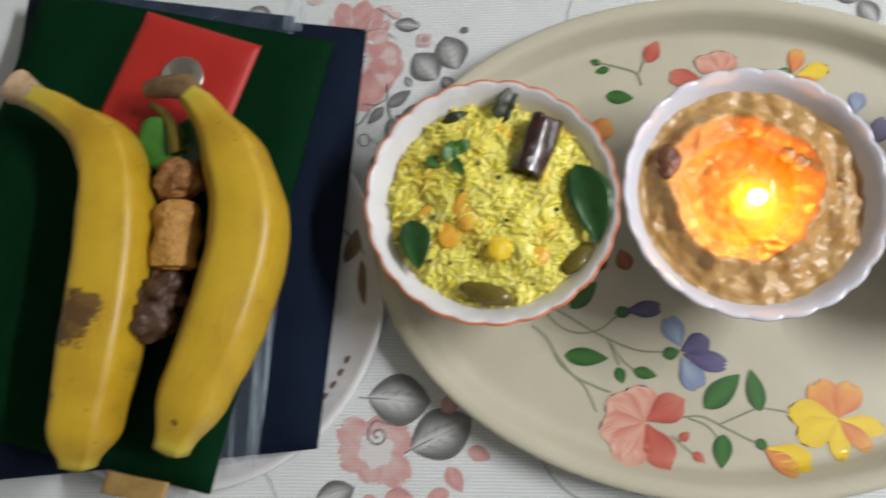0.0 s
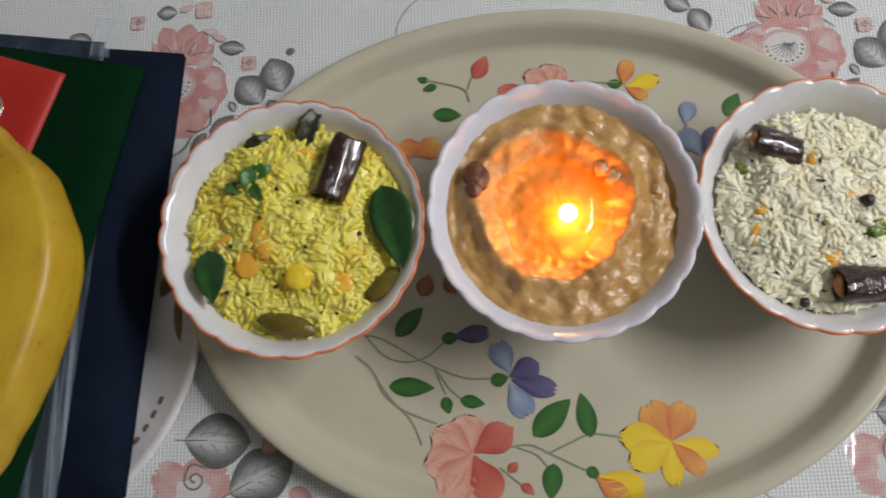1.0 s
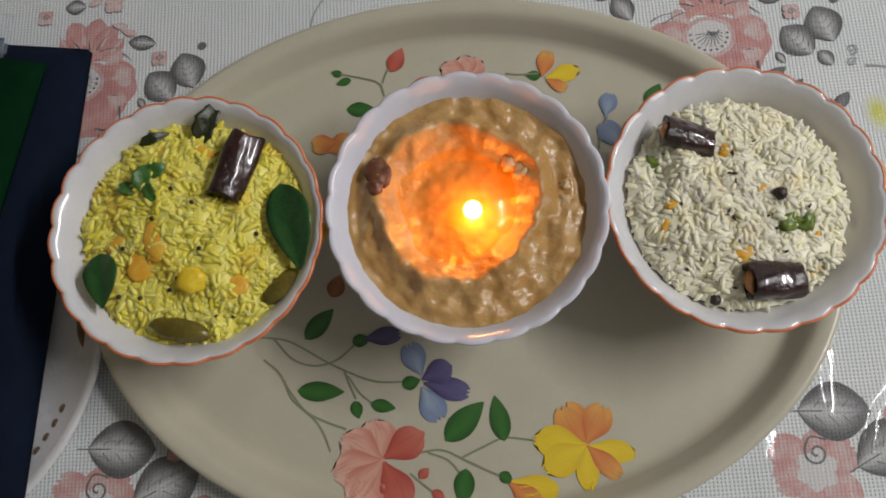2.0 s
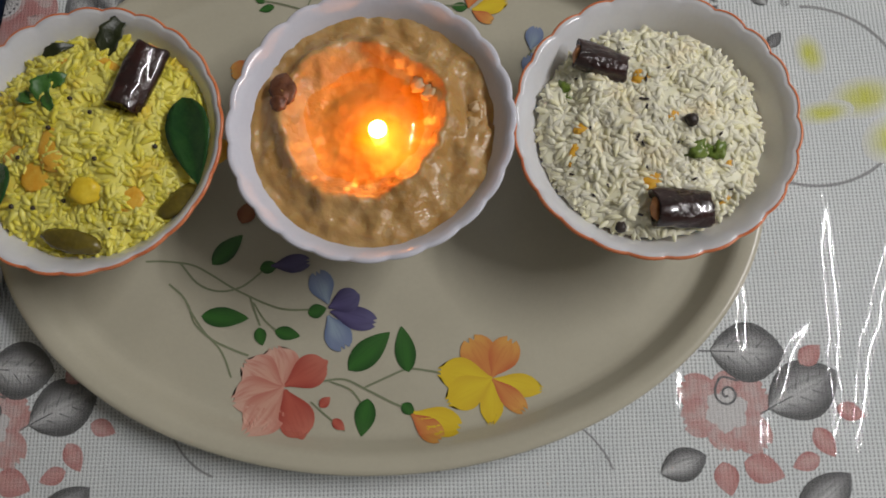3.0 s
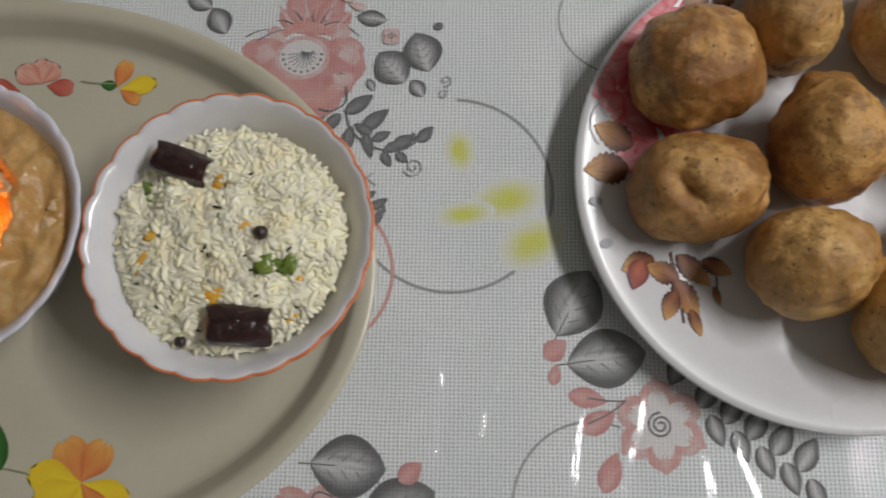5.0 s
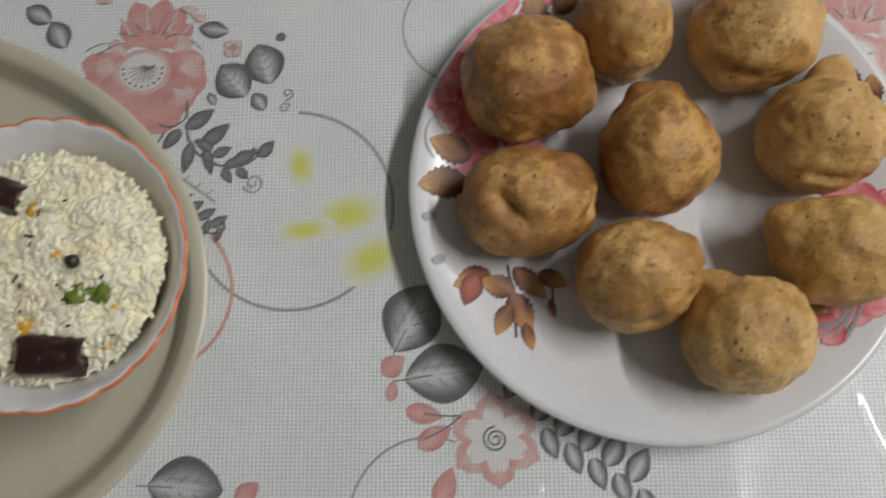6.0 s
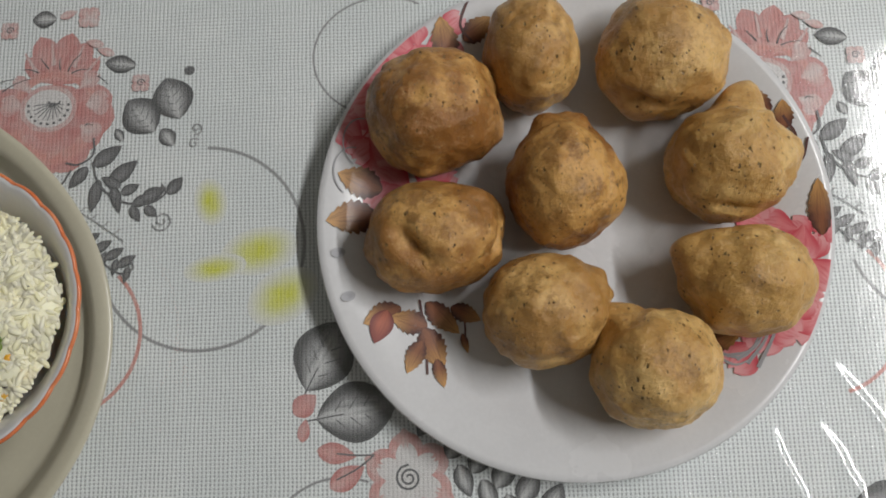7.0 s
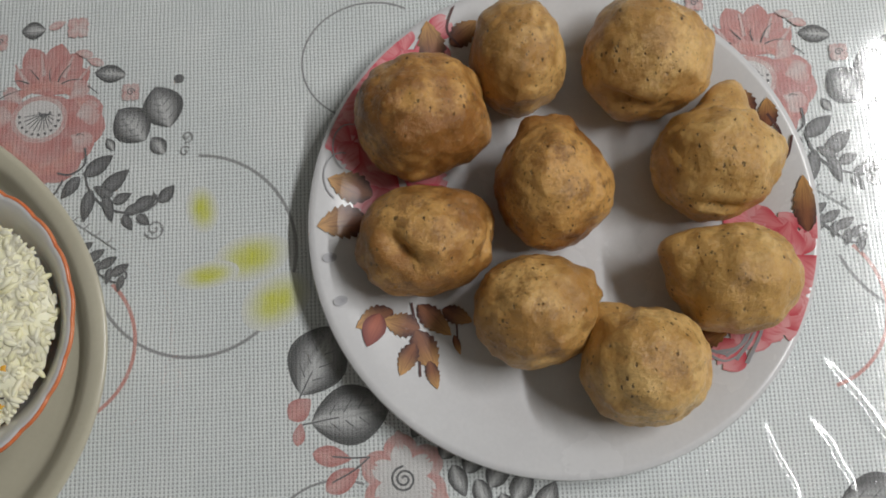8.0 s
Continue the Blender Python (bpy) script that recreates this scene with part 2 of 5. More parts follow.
def ghee_material():
    """Melted fat: a clear amber liquid with a rippled, mirroring surface."""
    n = Nodes("melted_ghee")
    ripple = n.math("ADD", n.noise(110, 2), n.math("MULTIPLY", n.noise(420, 2), 0.25))
    normal = n.bump(ripple, 0.2, 0.0012)
    gloss = n.tree.nodes.new("ShaderNodeBsdfGlossy")
    gloss.inputs["Roughness"].default_value = 0.03
    clear = n.tree.nodes.new("ShaderNodeBsdfTransparent")
    clear.inputs[0].default_value = (0.98, 0.80, 0.46, 1)
    graze = n.tree.nodes.new("ShaderNodeLayerWeight")
    mirror = n.math("ADD", 0.04, n.math("MULTIPLY", n.math("POWER", graze.outputs["Facing"], 5.0), 0.9))
    blend = n.tree.nodes.new("ShaderNodeMixShader")
    for node in (gloss, graze):
        n.tree.links.new(normal, node.inputs["Normal"])
    n.tree.links.new(mirror, blend.inputs[0])
    n.tree.links.new(clear.outputs[0], blend.inputs[1])
    n.tree.links.new(gloss.outputs[0], blend.inputs[2])
    n.tree.links.new(blend.outputs[0], n.out.inputs[0])
    return n.mat


CLOTH = cloth_material()
PLASTIC = plastic_material()
WOOD = surface("table_wood", (0.16, 0.08, 0.035), (0.24, 0.13, 0.06), 0.45, 12, 200)
WALL = surface("wall_paint", (0.50, 0.49, 0.46), (0.56, 0.55, 0.52), 0.75, 3, 80)
TILE = surface("floor_tile", (0.46, 0.44, 0.41), (0.55, 0.53, 0.50), 0.35, 5, 90)
TRAY = surface("cream_melamine", (0.475, 0.445, 0.345), (0.515, 0.483, 0.375), 0.34, 25, 500, 0.04, Coat_Weight=0.25, Coat_Roughness=0.15)
CHINA = surface("white_opal_glass", (0.68, 0.67, 0.68), (0.73, 0.72, 0.73), 0.14, 40, 500, 0.03, Subsurface_Weight=0.1, Subsurface_Scale=0.3)
CHINA_BLUE = surface("bluish_opal_glass", (0.64, 0.64, 0.71), (0.69, 0.69, 0.76), 0.14, 40, 500, 0.03)
PLATE = surface("white_melamine", (0.61, 0.61, 0.62), (0.66, 0.66, 0.67), 0.26, 30, 500, 0.02, Coat_Weight=0.12, Coat_Roughness=0.08)
RIM_ORANGE = surface("orange_rim_glaze", (0.66, 0.16, 0.055), (0.74, 0.26, 0.12), 0.25, 120, 900, 0.05)
NAVY = surface("navy_cloth", (0.005, 0.009, 0.019), (0.008, 0.013, 0.028), 0.8, 40, 1500, 0.3, 0.0004, Specular_IOR_Level=0.04)
BLUE_FILM = surface("blue_tinted_wrapping", (0.012, 0.020, 0.036), (0.030, 0.045, 0.075), 0.25, 60, 300, 0.4, 0.001)
GREEN = surface("green_cloth", (0.0008, 0.016, 0.005), (0.0015, 0.024, 0.008), 0.8, 30, 1500, 0.3, 0.0004, Specular_IOR_Level=0.04)
RED = surface("red_card", (0.38, 0.013, 0.008), (0.43, 0.019, 0.012), 0.55, 30, 900, 0.06)
STEEL = surface("coin_steel", (0.50, 0.46, 0.40), (0.62, 0.58, 0.52), 0.22, 120, 900, 0.2, Metallic=1.0)
TAPE = surface("gold_label", (0.25, 0.15, 0.045), (0.36, 0.23, 0.08), 0.4, 90, 700)
BANANA_TIP = surface("banana_stem", (0.10, 0.055, 0.025), (0.22, 0.13, 0.05), 0.8, 120, 800, 0.4)
BANANA_CUT = surface("banana_cut_end", (0.30, 0.19, 0.11), (0.44, 0.31, 0.19), 0.8, 200, 900, 0.4)
NUT = surface("betel_nut", (0.22, 0.085, 0.026), (0.40, 0.19, 0.06), 0.55, 140, 330, 0.9, 0.003)
ROOT = surface("turmeric_root", (0.36, 0.16, 0.03), (0.54, 0.29, 0.07), 0.5, 140, 330, 0.9, 0.003)
DATE = surface("dark_date", (0.045, 0.022, 0.014), (0.10, 0.050, 0.028), 0.4, 110, 500, 0.6, 0.0015)
LEAF = surface("betel_leaf", (0.030, 0.14, 0.018), (0.055, 0.20, 0.03), 0.35, 80, 600, 0.2)
CURRY = surface("curry_leaf", (0.010, 0.055, 0.014), (0.022, 0.085, 0.018), 0.16, 120, 700, 0.35, 0.0008)
CORIANDER = surface("coriander", (0.030, 0.11, 0.018), (0.06, 0.17, 0.03), 0.4, 120, 700, 0.3)
DRY_LEAF = surface("fried_leaf", (0.012, 0.018, 0.006), (0.030, 0.036, 0.010), 0.35, 140, 700, 0.5)
CHILLI = surface("dried_red_chilli", (0.010, 0.003, 0.003), (0.035, 0.007, 0.005), 0.22, 90, 200, 0.6, 0.003, Coat_Weight=0.8, Coat_Roughness=0.07)
CHILLI_END = surface("chilli_cut_end", (0.42, 0.14, 0.04), (0.55, 0.26, 0.10), 0.4, 150, 700, 0.5)
GREEN_CHILLI = surface("cooked_green_chilli", (0.10, 0.075, 0.012), (0.17, 0.13, 0.02), 0.14, 110, 500, 0.4)
PEPPER_GREEN = surface("green_pepper_bit", (0.10, 0.17, 0.022), (0.19, 0.26, 0.05), 0.3, 150, 700, 0.4)
TOMATO = surface("cooked_tomato", (0.78, 0.36, 0.03), (0.82, 0.50, 0.07), 0.24, 150, 700, 0.4)
LENTIL = surface("yellow_lentil", (0.78, 0.52, 0.02), (0.84, 0.62, 0.05), 0.4, 150, 700, 0.3)
SEED = surface("black_seed", (0.018, 0.012, 0.010), (0.05, 0.035, 0.028), 0.4, 300, 900, 0.4)
YELLOW_RICE = grain_material("yellow_rice", (0.83, 0.71, 0.075), (0.87, 0.78, 0.17), (0.82, 0.57, 0.05))
WHITE_RICE = grain_material("white_rice", (0.95, 0.89, 0.58), (0.97, 0.92, 0.68), (0.94, 0.79, 0.48))
PASTE = paste_material()
GHEE = ghee_material()
RAISIN = surface("soaked_raisin", (0.11, 0.034, 0.016), (0.20, 0.075, 0.03), 0.45, 120, 500, 0.4)
CASHEW = surface("cashew", (0.58, 0.38, 0.19), (0.68, 0.48, 0.27), 0.4, 150, 700, 0.3)
WICK = surface("burnt_wick", (0.02, 0.015, 0.012), (0.06, 0.04, 0.03), 0.9, 300, 900)
flame = Nodes("flame")
glow = flame.tree.nodes.new("ShaderNodeEmission")
glow.inputs[0].default_value, glow.inputs[1].default_value = (1.0, 0.32, 0.045, 1), 120.0
flame.tree.links.new(glow.outputs[0], flame.out.inputs[0])
FLAME = flame.mat

# prints
C_LEAF = print_material("cloth_print_grey_leaf", (0.60, 0.61, 0.61), (0.055, 0.058, 0.06), (0.10, 0.105, 0.11), True, streaks=0.5, core=0.0, fade=0.55)
C_TWIG = print_material("cloth_print_twig_leaf", (0.20, 0.205, 0.21), (0.055, 0.058, 0.06), (0.08, 0.082, 0.085), True, streaks=0.5)
C_DARK = print_material("cloth_print_grey_line", (0.09, 0.095, 0.10), (0.13, 0.135, 0.14), (0.12, 0.12, 0.125), True)
C_RING = print_material("cloth_print_pale_ring", (0.27, 0.275, 0.28), (0.36, 0.365, 0.37), (0.30, 0.31, 0.31), True)
C_PINK = print_material("cloth_print_pink", (0.68, 0.33, 0.30), (0.53, 0.18, 0.165), (0.60, 0.25, 0.23), True, pale=0.25)
C_PALE = print_material("cloth_print_pale_pink", (0.68, 0.50, 0.48), (0.60, 0.30, 0.28), (0.64, 0.38, 0.36), True, pale=0.6)
C_STAR = print_material("cloth_print_star", (0.68, 0.42, 0.39), (0.60, 0.26, 0.24), (0.62, 0.30, 0.27), True, pale=0.5)
C_ROSE = print_material("cloth_print_rose_line", (0.66, 0.26, 0.22), (0.66, 0.32, 0.28), (0.64, 0.28, 0.24), True, pale=0.3)
C_YELLOW = print_material("cloth_print_yellow", (0.66, 0.68, 0.03), (0.66, 0.68, 0.03), (0.76, 0.78, 0.72), True, pale=0.25, streaks=0.0, fade=0.12)
T_LEAF = print_material("tray_print_leaf", (0.035, 0.15, 0.025), (0.020, 0.085, 0.018), (0.04, 0.14, 0.03), coat=0.2)
T_STEM = print_material("tray_print_stem", (0.20, 0.23, 0.14), (0.26, 0.28, 0.18), (0.22, 0.25, 0.15), coat=0.2)
T_ORANGE = print_material("tray_print_orange", (0.66, 0.25, 0.07), (0.58, 0.15, 0.05), (0.72, 0.36, 0.09), coat=0.2)
T_YELLOW = print_material("tray_print_yellow", (0.78, 0.58, 0.035), (0.70, 0.46, 0.03), (0.76, 0.54, 0.03), coat=0.2)
T_PINK = print_material("tray_print_pink", (0.66, 0.36, 0.27), (0.56, 0.20, 0.15), (0.68, 0.42, 0.33), coat=0.2, streaks=0.8)
T_RED = print_material("tray_print_red", (0.50, 0.11, 0.075), (0.40, 0.07, 0.05), (0.55, 0.17, 0.12), coat=0.2)
T_PURPLE = print_material("tray_print_purple", (0.10, 0.085, 0.20), (0.055, 0.045, 0.12), (0.12, 0.11, 0.22), coat=0.2)
T_BLUE = print_material("tray_print_blue", (0.28, 0.36, 0.45), (0.14, 0.19, 0.32), (0.20, 0.25, 0.38), coat=0.2)
T_BROWN = print_material("tray_print_brown", (0.34, 0.13, 0.06), (0.22, 0.07, 0.035), (0.36, 0.16, 0.07), coat=0.2)
P_BROWN = print_material("plate_print_brown_leaf", (0.24, 0.085, 0.035), (0.070, 0.018, 0.012), (0.56, 0.30, 0.10), rough=0.5, coat=0.03, streaks=0.5, fade=0.25)
P_BUD = print_material("plate_print_red_bud", (0.42, 0.11, 0.06), (0.16, 0.025, 0.02), (0.22, 0.04, 0.03), rough=0.5, coat=0.03)
P_DARK = print_material("plate_print_dark_twig", (0.085, 0.03, 0.03), (0.12, 0.05, 0.045), (0.09, 0.035, 0.03), rough=0.5, coat=0.03)
P_ROSE = print_material("plate_print_rose", (0.70, 0.22, 0.24), (0.58, 0.07, 0.10), (0.74, 0.36, 0.38), rough=0.5, coat=0.03, streaks=0.7)
P_GREY = print_material("plate_print_grey_swirl", (0.30, 0.30, 0.32), (0.36, 0.36, 0.38), (0.40, 0.40, 0.42), rough=0.5, coat=0.03)
O_BROWN = print_material("old_plate_print_brown", (0.13, 0.085, 0.055), (0.20, 0.14, 0.10), (0.16, 0.11, 0.08))


# ---- builders ----
def mesh_of(name, bm, smooth=True):
    me = bpy.data.meshes.new(name)
    bmesh.ops.recalc_face_normals(bm, faces=bm.faces)
    bm.to_mesh(me)
    bm.free()
    if smooth:
        me.polygons.foreach_set("use_smooth", [True] * len(me.polygons))
    return me


def part(name, bm, material, parent=None, label="", smooth=True):
    me = mesh_of(name, bm, smooth)
    me.materials.append(material)
    ob = new(name, me)
    ob.parent = parent
    return tagged(ob, label)


def thing(name, label, category, group="", kind="", at=(0, 0, 0)):
    ob = new(name)
    ob.location = at
    ob.empty_display_size = 0.02
    return tagged(ob, label, category, group, kind)


def flat(x, y):
    return 0.0


class Canvas:
    """Collects flat motifs, each lying a hair above the one before."""

    def __init__(self, prints):
        self.prints, self.pieces = prints, []


def sheet(bm, where, nu, nv, height, dz):
    """A flat motif: where(u, v) gives x, y; height(x, y) the surface that it is printed on."""
    spots = [where(i / nu, j / nv) for i in range(nu + 1) for j in range(nv + 1)]
    if isinstance(bm, Canvas):
        far = bm.prints.limit
        spots = [(x * min(1, far / max(1e-6, math.hypot(x, y))), y * min(1, far / max(1e-6, math.hypot(x, y)))) for x, y in spots]
        dz += bm.prints.layer * 0.000006
        bm.prints.layer += 1
    verts = [(x, y, height(x, y) + dz) for x, y in spots]
    m = nv + 1
    faces = [(i * m + j, (i + 1) * m + j, (i + 1) * m + j + 1, i * m + j + 1) for i in range(nu) for j in range(nv)]
    uvs = [(i / nu, j / nv) for i in range(nu + 1) for j in range(nv + 1)]
    if isinstance(bm, Canvas):
        bm.pieces.append((verts, faces, uvs))
        return
    uv = bm.loops.layers.uv.verify()
    made = [bm.verts.new(v) for v in verts]
    for f in faces:
        face = bm.faces.new([made[q] for q in f])
        for loop, q in zip(face.loops, f):
            loop[uv].uv = uvs[q]


def flat_part(name, pieces, material, parent):
    """One mesh object from flat motifs."""
    verts, faces, uvs = [], [], []
    for v, f, u in pieces:
        n = len(verts)
        verts += v
        uvs += u
        faces += [tuple(n + q for q in face) for face in f]
    me = bpy.data.meshes.new(name)
    me.from_pydata(verts, [], faces)
    layer = me.uv_layers.new(name="UVMap")
    for loop in me.loops:
        layer.data[loop.index].uv = uvs[loop.vertex_index]
    me.materials.append(material)
    ob = new(name, me)
    ob.parent = parent
    return ob


def leaf(bm, x, y, length, width, angle, bend=0.0, height=flat, dz=0.0, teeth=0, full=0.8, plump=0.85):
    """A pointed leaf about its middle, its tip towards the angle."""
    a = radians(angle)
    ca, sa = math.cos(a), math.sin(a)

    def where(u, v):
        t = u - 0.5
        w = width * math.sin(math.pi * min(1, u ** full)) ** plump * (v - 0.5)
        if teeth:
            w *= 1 - 0.26 * ((u * teeth) % 1.0)
        px, py = length * t, bend * length * (0.25 - t * t) * 4 + w
        return x + px * ca - py * sa, y + px * sa + py * ca

    sheet(bm, where, max(12, teeth * 4), 6, height, dz)


def petal(bm, x, y, length, width, angle, ruffle=0.06, lobes=3, height=flat, dz=0.0, neck=0.1):
    """A petal that grows from x, y towards the angle, with a ruffled outer edge."""
    a = radians(angle)
    ca, sa = math.cos(a), math.sin(a)

    def where(u, v):
        s = 2 * v - 1
        if u < 0.6:
            w = neck + (1 - neck) * math.sin(math.pi / 2 * u / 0.6) ** 1.4
        else:
            w = math.sqrt(1 - ((u - 0.6) / 0.425) ** 2)
        py = s * w * width * 0.5
        px = length * (u + ruffle * (math.cos(lobes * math.pi * s) - 0.6) * max(0, u - 0.5) * 1.6)
        return x + px * ca - py * sa, y + px * sa + py * ca

    sheet(bm, where, 12, 10, height, dz)


def smooth_line(points, each=8):
    """Points along a soft line through the given ones."""
    ps = [Vector(p) for p in points]
    ps = [2 * ps[0] - ps[1]] + ps + [2 * ps[-1] - ps[-2]]
    out = []
    for i in range(1, len(ps) - 2):
        for k in range(each):
            t = k / each
            a, b, c, d = ps[i - 1:i + 3]
            out.append(0.5 * (2 * b + (c - a) * t + (2 * a - 5 * b + 4 * c - d) * t * t + (3 * b - a - 3 * c + d) * t ** 3))
    return out + [ps[-2]]


def stroke(bm, points, width, height=flat, dz=0.0, taper=0.0, each=8):
    line = smooth_line([(p[0], p[1]) for p in points], each)
    n = len(line) - 1

    def where(u, v):
        i = min(n, round(u * n))
        d = (line[min(n, i + 1)] - line[max(0, i - 1)]).normalized()
        w = width * (1 - taper * u) * (v - 0.5)
        return line[i].x - d.y * w, line[i].y + d.x * w

    sheet(bm, where, n, 2, height, dz)


def arc(bm, x, y, rx, ry, a0, a1, width, height=flat, dz=0.0):
    n = max(6, int(abs(a1 - a0) / 8))
    stroke(bm, [(x + rx * math.cos(radians(a0 + (a1 - a0) * i / n)), y + ry * math.sin(radians(a0 + (a1 - a0) * i / n))) for i in range(n + 1)],
           width, height, dz, each=3)


def spiral(bm, x, y, r, turns, start, width, height=flat, dz=0.0):
    n = int(turns * 9)
    stroke(bm, [(x + r * (1 - 0.85 * i / n) * math.cos(radians(start) + turns * 2 * math.pi * i / n),
                 y + r * (1 - 0.85 * i / n) * math.sin(radians(start) + turns * 2 * math.pi * i / n)) for i in range(n + 1)], width, height, dz, each=3)


def disc(bm, x, y, rx, ry, angle=0.0, height=flat, dz=0.0):
    a = radians(angle)

    def where(u, v):
        t = 2 * math.pi * v
        px, py = rx * u * math.cos(t), ry * u * math.sin(t)
        return x + px * math.cos(a) - py * math.sin(a), y + px * math.sin(a) + py * math.cos(a)

    sheet(bm, where, 3, 16, height, dz)


def lathe(bm, profile, n, reach=None, cap=True):
    """A turned body from (r, z) pairs. reach(theta, k) scales the radius and lifts the k-th ring."""
    rings = []
    for k, (r, z) in enumerate(profile):
        ring = []
        for i in range(n):
            t = 2 * math.pi * i / n
            s, lift = reach(t, k) if reach else (1.0, 0.0)
            ring.append(bm.verts.new((r * s * math.cos(t), r * s * math.sin(t), z + lift)))
        rings.append(ring)
    for a, b in zip(rings, rings[1:]):
        for i in range(n):
            bm.faces.new((a[i], a[(i + 1) % n], b[(i + 1) % n], b[i]))
    if cap:
        bm.faces.new(rings[0])
        bm.faces.new(rings[-1])
    return rings


def tube(bm, points, radii, n=12, squash=1.0, lumps=0.0, facets=0, each=8):
    """A rounded body along a soft line, with a radius at each given point."""
    line = smooth_line(points, each)
    m = len(line) - 1
    uv = bm.loops.layers.uv.verify()
    rings = []
    for i, p in enumerate(line):
        u = i / m * (len(radii) - 1)
        k = min(len(radii) - 2, int(u))
        f = u - k
        f = f * f * (3 - 2 * f)
        r = radii[k] * (1 - f) + radii[k + 1] * f
        d = (line[min(m, i + 1)] - line[max(0, i - 1)]).normalized()
        side = Vector((0, 0, 1)).cross(d)
        side = side.normalized() if side.length > 1e-4 else Vector((1, 0, 0))
        up = d.cross(side).normalized()
        ring = []
        for j in range(n):
            t = 2 * math.pi * j / n
            rr = r * (1 + (0.62 * (1 / math.cos((t + 0.45) % (2 * math.pi / facets) - math.pi / facets) - 1.10) if facets else 0))
            q = p + side * (rr * math.cos(t)) + up * (rr * squash * math.sin(t))
            if lumps:
                q += (q - p) * lumps * noise.noise(q * 90)
            ring.append(bm.verts.new(q))
        rings.append(ring)
    for i, (a, b) in enumerate(zip(rings, rings[1:])):
        for j in range(n):
            face = bm.faces.new((a[j], a[(j + 1) % n], b[(j + 1) % n], b[j]))
            for loop, q in zip(face.loops, ((i, j), (i, j + 1), (i + 1, j + 1), (i + 1, j))):
                loop[uv].uv = (q[0] / m, q[1] / n)
    bm.faces.new(rings[0])
    bm.faces.new(rings[-1])
    return rings


def box(bm, x0, x1, y0, y1, z0, z1):
    vs = [bm.verts.new((x, y, z)) for z in (z0, z1) for y in (y0, y1) for x in (x0, x1)]
    for f in ((0, 2, 3, 1), (4, 5, 7, 6), (0, 1, 5, 4), (2, 6, 7, 3), (0, 4, 6, 2), (1, 3, 7, 5)):
        bm.faces.new([vs[i] for i in f])


def block(name, x0, x1, y0, y1, z0, z1, material, parent=None, label=""):
    bm = bmesh.new()
    box(bm, x0, x1, y0, y1, z0, z1)
    return part(name, bm, material, parent, label, smooth=False)


# ---- room ----
ROOM = (-1.9, 2.1, -1.7, 1.9)
FLOOR, CEIL = -0.76, 1.86
X0, X1, Y0, Y1 = ROOM
tagged(block("floor", X0, X1, Y0, Y1, FLOOR - 0.1, FLOOR, TILE), "pale plain tiled floor under the table", "floor", kind="structure")
tagged(block("ceiling", X0 - 0.1, X1 + 0.1, Y0 - 0.1, Y1 + 0.1, CEIL, CEIL + 0.1, WALL), "plain white painted ceiling", "ceiling", kind="structure")
for name, wall in (("wall_north", (X0, X1, Y1, Y1 + 0.1)), ("wall_south", (X0, X1, Y0 - 0.1, Y0)),
                   ("wall_east", (X1, X1 + 0.1, Y0 - 0.1, Y1 + 0.1)), ("wall_west", (X0 - 0.1, X0, Y0 - 0.1, Y1 + 0.1))):
    tagged(block(name, *wall, FLOOR - 0.1, CEIL, WALL), "plain beige painted room wall", "wall", kind="structure")

# ---- table, cloth and film ----
table = thing("dining_table", "dark wooden dining table under a printed cloth", "table", at=(0.15, 0.05, FLOOR))
bm = bmesh.new()
box(bm, -0.85, 0.95, -0.45, 0.45, 0.72, -FLOOR - 0.0018)
bmesh.ops.bevel(bm, geom=bm.edges[:], offset=0.006, segments=2, affect="EDGES")
part("tabletop", bm, WOOD, table, smooth=False)
for x in (-0.78, 0.88):
    for y in (-0.38, 0.38):
        bm = bmesh.new()
        lathe(bm, [(0.022, 0), (0.026, 0.05), (0.032, 0.6), (0.034, 0.72)], 16, None)
        leg = part("leg", bm, WOOD, table)
        leg.location = (x, y, 0)

cloth = block("tablecloth", -0.72, 1.12, -0.42, 0.52, -0.0018, 0.0, CLOTH)
tagged(cloth, "white open-weave tablecloth printed with pink and grey flowers", "tablecloth")
film_sheet = block("plastic_sheet", -0.72, 1.12, -0.42, 0.52, 0.0009, 0.0011, PLASTIC)
film_sheet.visible_shadow = False
tagged(film_sheet, "clear glossy plastic film creased over the tablecloth", "table cover")
ON = 0.0011


class Prints:
    """Collects motifs by material and links the large ones as parts of their own, the small ones joined."""

    def __init__(self, parent, dz, height=flat, least=0.0085, limit=9.0):
        self.limit = limit
        self.parent, self.dz, self.height, self.made, self.layer, self.least = parent, dz, height, {}, 0, least

    def on(self, name, material):
        if (name, material.name) not in self.made:
            self.made[name, material.name] = (Canvas(self), material)
        return self.made[name, material.name][0], dict(height=self.height, dz=self.dz)

    def done(self):
        for (name, _), (canvas, material) in self.made.items():
            small = []
            for one in canvas.pieces:
                xs, ys = [v[0] for v in one[0]], [v[1] for v in one[0]]
                if math.hypot(max(xs) - min(xs), max(ys) - min(ys)) < self.least:
                    small.append(one)
                else:
                    flat_part(name, [one], material, self.parent)
            if small:
                flat_part(name + "_dots", small, material, self.parent)["kind"] = "stuff"


pr = Prints(cloth, 0.0001)


